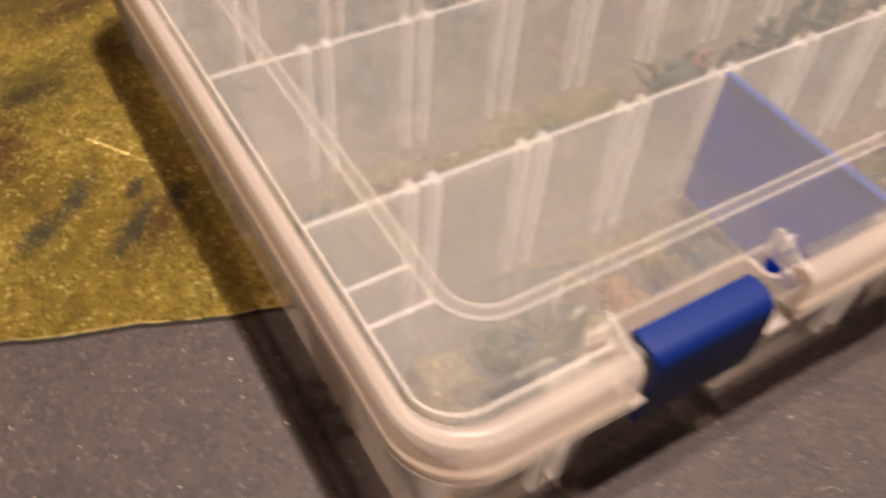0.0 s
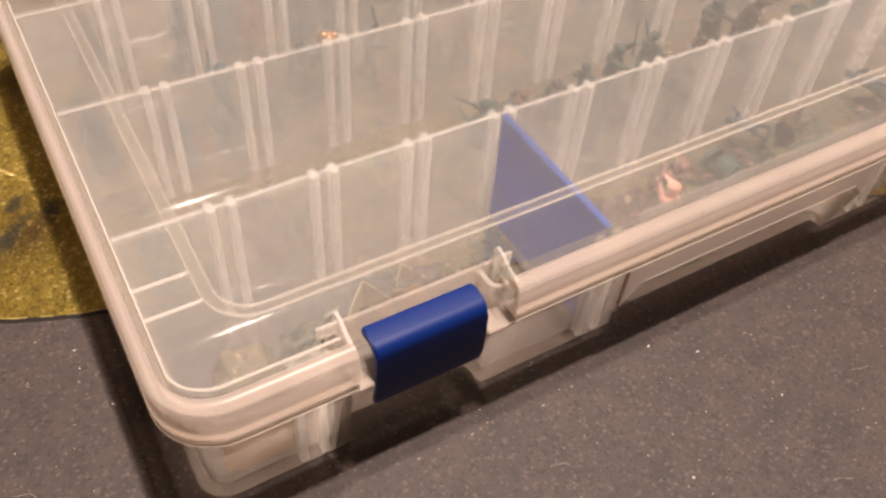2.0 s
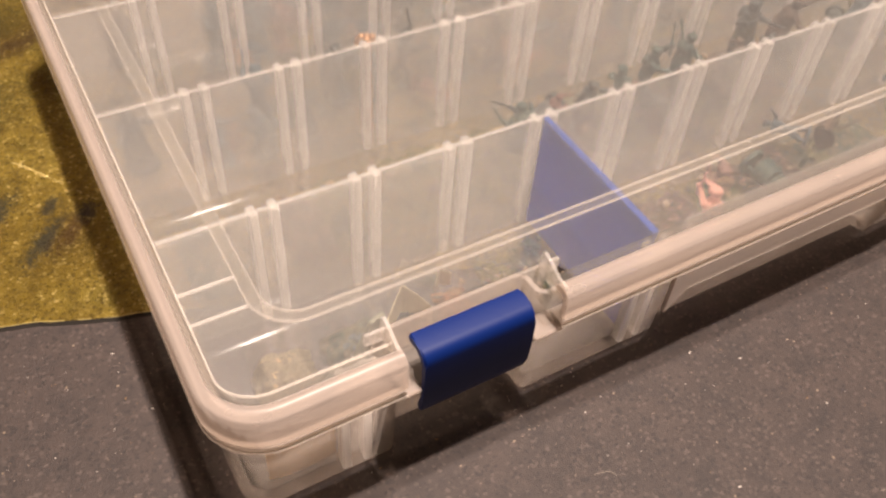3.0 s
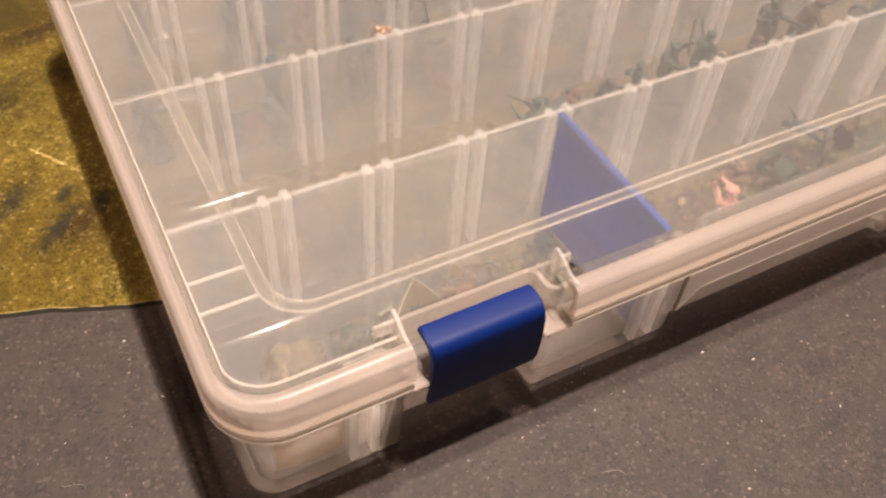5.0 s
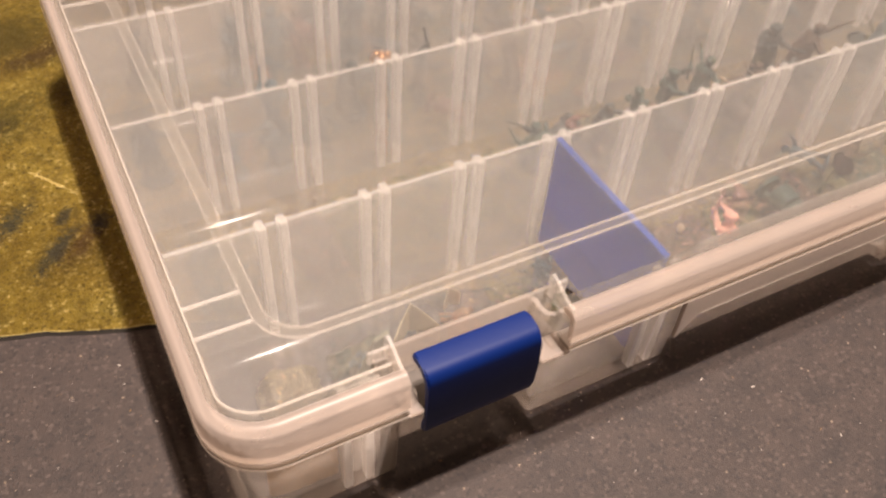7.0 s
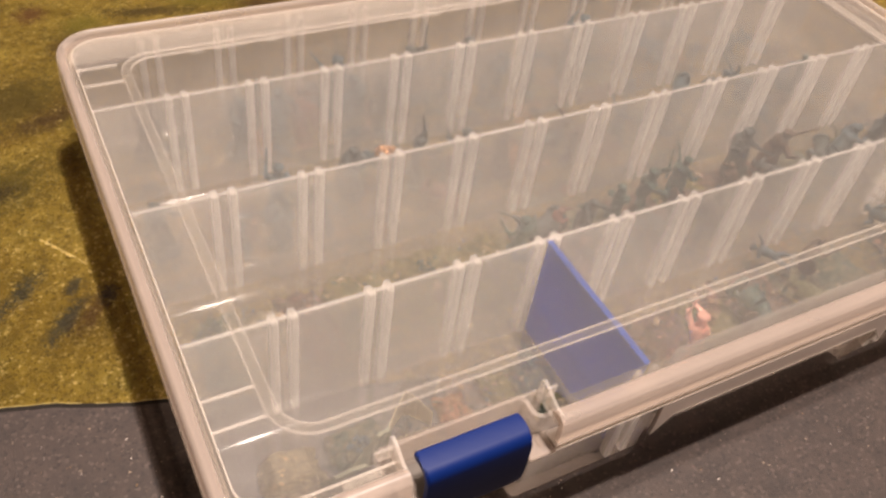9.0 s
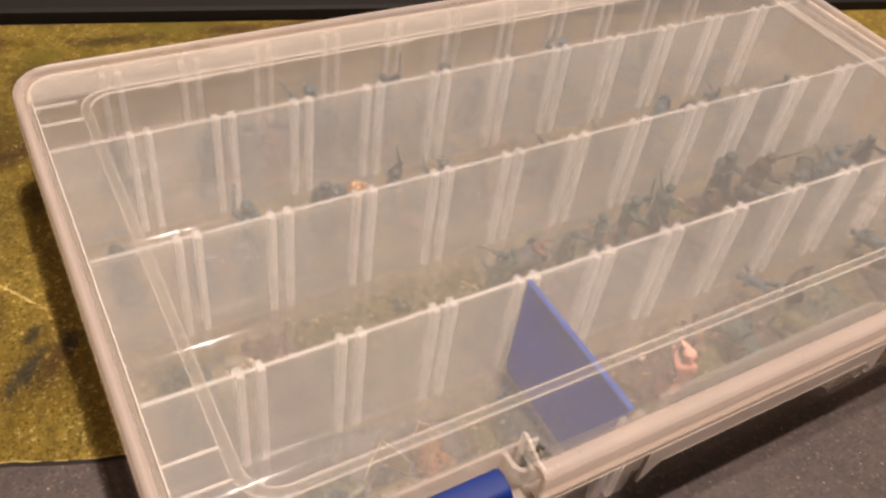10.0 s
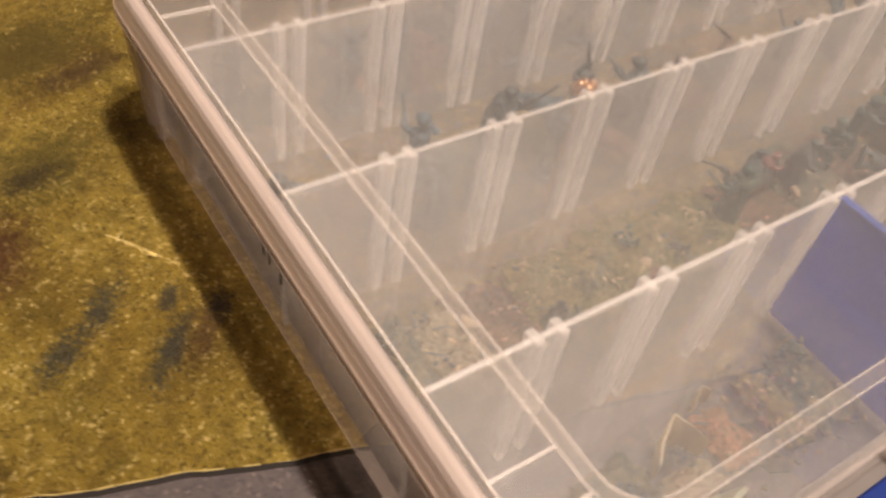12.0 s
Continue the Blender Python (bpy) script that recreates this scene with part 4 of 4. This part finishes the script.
BASES = (
    ("grey-green", -0.0150, 0.0000, 0.012, 0.042, 0.0035, 3), ("sandy", 0.0015, 0.0140, 0.013, 0.038, 0.0022, 9), ("brown", 0.0150, 0.0285, 0.012, 0.042, 0.0035, 1.5),
    ("olive", 0.0295, 0.0550, 0.011, 0.043, 0.0040, 5), ("grey-green", 0.0300, 0.0400, 0.014, 0.026, 0.0060, 8.2), ("olive", 0.0560, 0.0800, 0.011, 0.046, 0.0042, 6),
    ("olive", 0.0805, 0.1040, 0.011, 0.044, 0.0038, 12), ("brown", 0.1050, 0.1260, 0.011, 0.042, 0.0035, 14), ("grey-green", 0.1270, 0.1500, 0.011, 0.044, 0.0040, 16),
    ("brown", 0.1510, 0.1720, 0.011, 0.043, 0.0036, 18), ("olive", 0.1730, 0.1980, 0.011, 0.043, 0.0036, 20), ("brown", 0.1990, 0.2260, 0.011, 0.044, 0.0036, 22),
    ("grey-green", 0.2280, 0.2560, 0.011, 0.043, 0.0036, 24), ("brown", 0.2600, 0.2900, 0.011, 0.043, 0.0036, 26),
    ("grey-green", 0.0100, 0.0250, -0.0260, -0.0140, 0.0060, 28), ("reddish", 0.0445, 0.0535, -0.0290, -0.0150, 0.0048, 30), ("olive", 0.0610, 0.0700, -0.0320, -0.0120, 0.0042, 32),
    ("grey-green", 0.0715, 0.0830, -0.0330, -0.0110, 0.0040, 34), ("olive", 0.0930, 0.1150, -0.0430, -0.0090, 0.0036, 36), ("brown", 0.1160, 0.1400, -0.0440, -0.0100, 0.0034, 38),
    ("olive", 0.1410, 0.1600, -0.0440, -0.0100, 0.0036, 40), ("brown", 0.1620, 0.1850, -0.0440, -0.0100, 0.0036, 42), ("grey-green", 0.1960, 0.2250, -0.0380, -0.0110, 0.0036, 44),
    ("brown", 0.2400, 0.2700, -0.0380, -0.0110, 0.0036, 46), ("sandy", -0.0120, 0.0050, -0.0320, -0.0150, 0.0110, 48), ("sandy", 0.0265, 0.0405, -0.0320, -0.0225, 0.0045, 50))
for i, (colour, x0, x1, y0, y1, height, seed) in enumerate(BASES):
    scenic_base(colour, x0 - 0.0008, x1 + 0.0008, y0, y1, height * 0.75, seed, (-3, 2, 4, -2)[i % 4])
for i, (x, y) in enumerate(((0.012, 0.080), (0.046, 0.082), (0.074, 0.084), (0.104, 0.082), (0.134, 0.080), (0.170, 0.080), (0.206, 0.082), (0.250, 0.080), (0.004, 0.126), (0.040, 0.124),
                            (0.080, 0.125), (0.120, 0.124), (0.160, 0.125), (0.204, 0.124), (0.244, 0.125))):
    scenic_base(("brown", "grey-green", "olive", "grey-green", "reddish")[i % 5], x - 0.010, x + 0.010, y - 0.009, y + 0.009, 0.003, 60 + i * 2.3, i * 7 % 19 - 9)

# loose litter of scenery crumbs, twigs and leaves strewn over the bases
random.seed(77)
unit = bmesh.new()
ball(unit, (0, 0, 0), (1, 1, 1), None, 5, 4)
unit.verts.index_update()
GRAIN = [v.co.copy() for v in unit.verts], [[v.index for v in f.verts] for f in unit.faces]
unit.free()
verts, faces, slots = [], [], []
LITTER = (PAINTS["olive"], PAINTS["brown"], PAINTS["dark green"], PAINTS["tan"], PAINTS["dark grey"], PAINTS["dull red"], PAINTS["blue-grey"])
for xa, xb, ya, yb, count, weights in (
        (-0.016, 0.016, 0.012, 0.042, 90, (1, 2, 2, 2, 3, 0.5, 4)), (0.014, 0.030, 0.012, 0.042, 60, (1, 5, 1, 1, 1, 3, 1)), (0.028, 0.104, 0.011, 0.045, 240, (6, 2, 2, 6, 2, 0.6, 1)),
        (0.104, 0.200, 0.012, 0.043, 180, (2, 3, 4, 1, 3, 1.2, 1)), (0.200, 0.296, 0.012, 0.043, 160, (2, 3, 2, 1, 3, 0.6, 1)), (0.042, 0.083, -0.036, -0.008, 170, (5, 2, 2, 5, 1, 2, 0.5)),
        (0.092, 0.186, -0.046, -0.008, 240, (3, 3, 2, 5, 2, 1.5, 2)), (0.190, 0.290, -0.040, -0.009, 240, (2, 3, 2, 1, 4, 0.5, 4)), (0.000, 0.290, 0.066, 0.098, 240, (1, 3, 2, 1, 3, 1, 3)),
        (0.000, 0.290, 0.112, 0.136, 200, (1, 3, 2, 1, 3, 0.6, 3)), (0.012, 0.036, -0.032, -0.012, 25, (3, 1, 4, 3, 0, 0, 1))):
    for i in range(count):
        long = random.uniform(0.0004, 0.0011) if random.random() < 0.8 else random.uniform(0.0015, 0.0038)
        thin = long * random.uniform(0.35, 0.8) if long < 0.0012 else random.uniform(0.00016, 0.00035)
        place = (random.uniform(xa, xb), random.uniform(ya, yb), FLOOR_Z + random.uniform(0.0016, 0.0036))
        m = Matrix.Translation(place) @ pose(0, 0, 0, random.uniform(-40, 40), random.uniform(-35, 35), random.uniform(0, 360)) @ Matrix.Diagonal((long, thin, thin * random.uniform(0.4, 0.9), 1))
        k, first = random.choices(range(7), weights)[0], len(verts)
        verts += [m @ p for p in GRAIN[0]]
        faces += [[first + q for q in f] for f in GRAIN[1]]
        slots += [k] * len(GRAIN[1])
me = bpy.data.meshes.new("scenery_litter")
me.from_pydata(verts, [], faces)
for paint in LITTER:
    me.materials.append(paint)
me.polygons.foreach_set("material_index", slots)
me.shade_smooth()
tagged(new("scenery_litter", me), "mixed brown, green and grey scenery crumbs and twigs strewn in the lanes", "scenery litter", kind="stuff")

# pale pebbles and chips among the litter
random.seed(83)
verts, faces = [], []
for xa, xb, ya, yb, count in ((-0.014, 0.100, 0.013, 0.042, 14), (0.100, 0.290, 0.013, 0.042, 14), (0.044, 0.084, -0.030, -0.012, 5), (0.094, 0.240, -0.042, -0.010, 18)):
    for i in range(count):
        r = random.uniform(0.0004, 0.0010) if random.random() < 0.85 else random.uniform(0.0010, 0.0018)
        m = pose(random.uniform(xa, xb), random.uniform(ya, yb), FLOOR_Z + random.uniform(0.0022, 0.0040), random.uniform(-30, 30), random.uniform(-30, 30), random.uniform(0, 360))
        m = m @ Matrix.Diagonal((r * random.uniform(1.0, 1.9), r, r * random.uniform(0.4, 0.8), 1))
        first = len(verts)
        verts += [m @ p for p in GRAIN[0]]
        faces += [[first + q for q in f] for f in GRAIN[1]]
me = bpy.data.meshes.new("pale_pebbles")
me.from_pydata(verts, [], faces)
me.materials.append(solid("pale_pebble", (0.30, 0.20, 0.11), (0.55, 0.42, 0.28), 0.7, 300.0))
me.shade_smooth()
tagged(new("pale_pebbles", me), "cream and tan pebbles scattered over the scenic bases", "pebbles", kind="stuff")

# figurines that lie about on the lane floors: x from, x to, y from, y to, how many, paints
random.seed(11)
HEAPS = (
    (0.100, 0.125, 0.020, 0.038, 1, ("dark green", "dark grey")),
    (0.135, 0.160, 0.016, 0.026, 1, ("dark green", "dark grey")), (0.170, 0.230, 0.016, 0.026, 2, ("brown", "dark green", "dull red", "dark grey", "dark green")),
    (0.240, 0.300, 0.014, 0.038, 3, ("olive", "dark grey", "brown")),
    (0.145, 0.185, -0.034, -0.012, 4, ("brown", "olive", "dark green")),
    (0.185, 0.235, -0.036, -0.014, 2, ("blue-grey", "brown", "olive")),
    (0.240, 0.300, -0.036, -0.012, 4, ("blue-grey", "dark grey", "brown")),
    (0.040, 0.110, 0.066, 0.080, 2, ("blue-grey", "brown", "dark grey")),
    (0.120, 0.290, 0.062, 0.094, 8, ("blue-grey", "brown", "dark grey")),
    (-0.010, 0.290, 0.114, 0.134, 10, ("blue-grey", "dark grey", "blue-grey")))
for xa, xb, ya, yb, count, paints in HEAPS:
    for i in range(count):
        figurine(random.choice(paints), random.uniform(xa, xb), random.uniform(ya, yb), random.uniform(0, 360), random.uniform(0, 360), random.uniform(0.62, 0.85),
                 random.randrange(8), FLOOR_Z + random.choice((0.0030, 0.0035, 0.0045)))


# ---- cards and scraps ----
def bent_card(name, pts, z0, z1, material, label, category="card", thick=0.0003, lean=0.0):
    """An upright card that follows the points x, y, z of its upper edge."""
    bm = bmesh.new()
    rows = []
    for off in (0.0, thick):
        rows.append([(bm.verts.new((x, y + off - lean, z0)), bm.verts.new((x, y + off, z1 + dz))) for x, y, dz in pts])
    for r, flip in ((rows[0], False), (rows[1], True)):
        for (a, b), (c, d) in zip(r, r[1:]):
            bm.faces.new((a, c, d, b))
    for i in range(len(pts) - 1):
        bm.faces.new((rows[0][i][1], rows[0][i + 1][1], rows[1][i + 1][1], rows[1][i][1]))
        bm.faces.new((rows[0][i][0], rows[1][i][0], rows[1][i + 1][0], rows[0][i + 1][0]))
    for i in (0, -1):
        bm.faces.new((rows[0][i][0], rows[0][i][1], rows[1][i][1], rows[1][i][0]))
    return tagged(finish(name, bm, material), label, category)


bent_card("card_scrap", [(-0.0178, -0.0480, 0.001), (-0.013, -0.0490, 0.0), (-0.006, -0.0490, 0.001), (-0.0008, -0.0488, -0.001)], FLOOR_Z, 0.0185, M_CARD,
          "sandy tan card scrap leaning in the front compartment", "scrap", 0.0005, -0.001)
bent_card("folded_card", [(0.0270, -0.0215, -0.004), (0.0300, -0.0185, -0.003), (0.0345, -0.0155, 0.001), (0.0375, -0.0185, -0.001), (0.0405, -0.0225, -0.004)], FLOOR_Z, 0.0135, M_CREAM,
          "folded cream card scrap standing on the tray floor", "card", 0.0005)
bent_card("cream_card", [(0.0465, -0.0135, -0.003), (0.0490, -0.0115, 0.0), (0.0520, -0.0130, -0.002)], FLOOR_Z, 0.0100, M_CREAM,
          "small cream card scrap standing on the tray floor", "card")
bent_card("green_card", [(0.0020, -0.0405, -0.002), (0.0060, -0.0410, 0.0), (0.0105, -0.0408, -0.001), (0.0128, -0.0402, 0.010), (0.0165, -0.0398, 0.011), (0.0182, -0.0398, -0.003)],
          FLOOR_Z, 0.0290, M_GREENCARD, "curled grey-green card scrap leaning in the front compartment", "scrap", 0.0010, -0.012)

# leafy clumps glued on the bases
def clump(x, y, z, radius, colour, seed):
    rnd = random.Random(seed)
    bm = bmesh.new()
    for i in range(26):
        d = Vector((rnd.gauss(0, 1), rnd.gauss(0, 1), abs(rnd.gauss(0, 0.9)))).normalized() * radius * rnd.uniform(0.35, 1)
        t = pose(0, 0, 0, rnd.uniform(0, 360), rnd.uniform(0, 360), rnd.uniform(0, 360))
        ball(bm, d, (radius * rnd.uniform(0.14, 0.34), radius * rnd.uniform(0.10, 0.2), radius * 0.1), t, 6, 4)
    ob = finish("foliage_clump", bm, PAINTS[colour], smooth=True)
    ob.location = (x, y, z)
    tagged(ob, "%s clump of miniature foliage on a scenic base" % colour, "model plant", "foliage clumps in the box")


for i, (x, y, radius, colour) in enumerate(((0.0175, -0.0240, 0.0045, "blue-grey"), (0.0340, 0.0200, 0.0045, "dark grey"), (0.0660, 0.0330, 0.0040, "dark green"), (0.0470, 0.0250, 0.0034, "olive"),
                                            (0.0760, 0.0230, 0.0036, "dark grey"), (0.0900, 0.0240, 0.0036, "olive"), (0.0780, -0.0140, 0.0050, "dark green"), (-0.0080, 0.0310, 0.0036, "dark grey"),
                                            (0.0325, -0.0215, 0.0026, "blue-grey"), (0.1480, -0.0220, 0.0040, "olive"), (0.1720, -0.0200, 0.0045, "dark green"), (0.0640, 0.0200, 0.0030, "dull red"))):
    clump(x, y, FLOOR_Z + 0.0045, radius, colour, 300 + i)

# copper bauble on the middle partition
bm = bmesh.new()
random.seed(3)
for i in range(9):
    ball(bm, (0.0585 + random.uniform(-1, 1) * 0.0025, 0.0555 + random.uniform(-1, 1) * 0.0018, 0.0435 + random.uniform(-1, 1) * 0.0015), (0.0014, 0.0013, 0.0013))
rod(bm, (0.0585, 0.0560, 0.0425), (0.0600, 0.0580, FLOOR_Z), 0.0012, 0.0016)
tagged(finish("copper_figurine", bm, M_COPPER, smooth=True), "copper-coloured knobbly figurine leaning on a partition", "figurine")

# dust and chips on the mat
random.seed(21)
verts, faces, slots = [], [], []
for i in range(2600):
    x, y = random.uniform(-0.13, 0.27), random.uniform(-0.17, 0.02)
    if y > 0.004 - 0.377 * x or (x > -0.028 and y > -0.052):
        continue
    r = random.uniform(0.00005, 0.00014) if random.random() < 0.88 else random.uniform(0.00014, 0.00030)
    m = pose(x, y, r * 0.3, 0, 0, random.uniform(0, 180)) @ Matrix.Diagonal((r * random.uniform(0.8, 2.4), r, r * 0.5, 1))
    first = len(verts)
    verts += [m @ p for p in GRAIN[0]]
    faces += [[first + q for q in f] for f in GRAIN[1]]
    slots += [random.choices((0, 1, 2), (5, 3, 2))[0]] * len(GRAIN[1])
me = bpy.data.meshes.new("dust_specks")
me.from_pydata(verts, [], faces)
for paint in (solid("pale_dust", (0.22, 0.16, 0.11), (0.40, 0.31, 0.23), 0.9), solid("brown_dust", (0.12, 0.07, 0.035), (0.22, 0.14, 0.07), 0.9), solid("white_dust", (0.5, 0.44, 0.38), (0.65, 0.58, 0.5), 0.9)):
    me.materials.append(paint)
me.polygons.foreach_set("material_index", slots)
tagged(new("dust_specks", me), "pale dust and chips strewn over the mat", "dust", kind="stuff")

# a few fibres and hairs lying on the mat
random.seed(31)
FIBRE = solid("pale_fibre", (0.30, 0.25, 0.2), (0.45, 0.38, 0.3), 0.8)
for x, y in ((0.150, -0.098), (0.118, -0.120), (-0.060, -0.030), (0.060, -0.085), (0.200, -0.090)):
    bm = bmesh.new()
    a = Vector((0, 0, 0.0002))
    turn = random.uniform(0, 6.28)
    for k in range(7):
        turn += random.uniform(-0.5, 0.5)
        b = a + Vector((math.cos(turn), math.sin(turn), 0)) * random.uniform(0.0006, 0.0012)
        rod(bm, a, b, 0.00005, 0.00005, 5)
        a = b
    ob = finish("fibre", bm, FIBRE)
    ob.location = (x, y, 0)
    tagged(ob, "pale curled fibre lying on the dark mat", "fibre", "fibres on the mat")
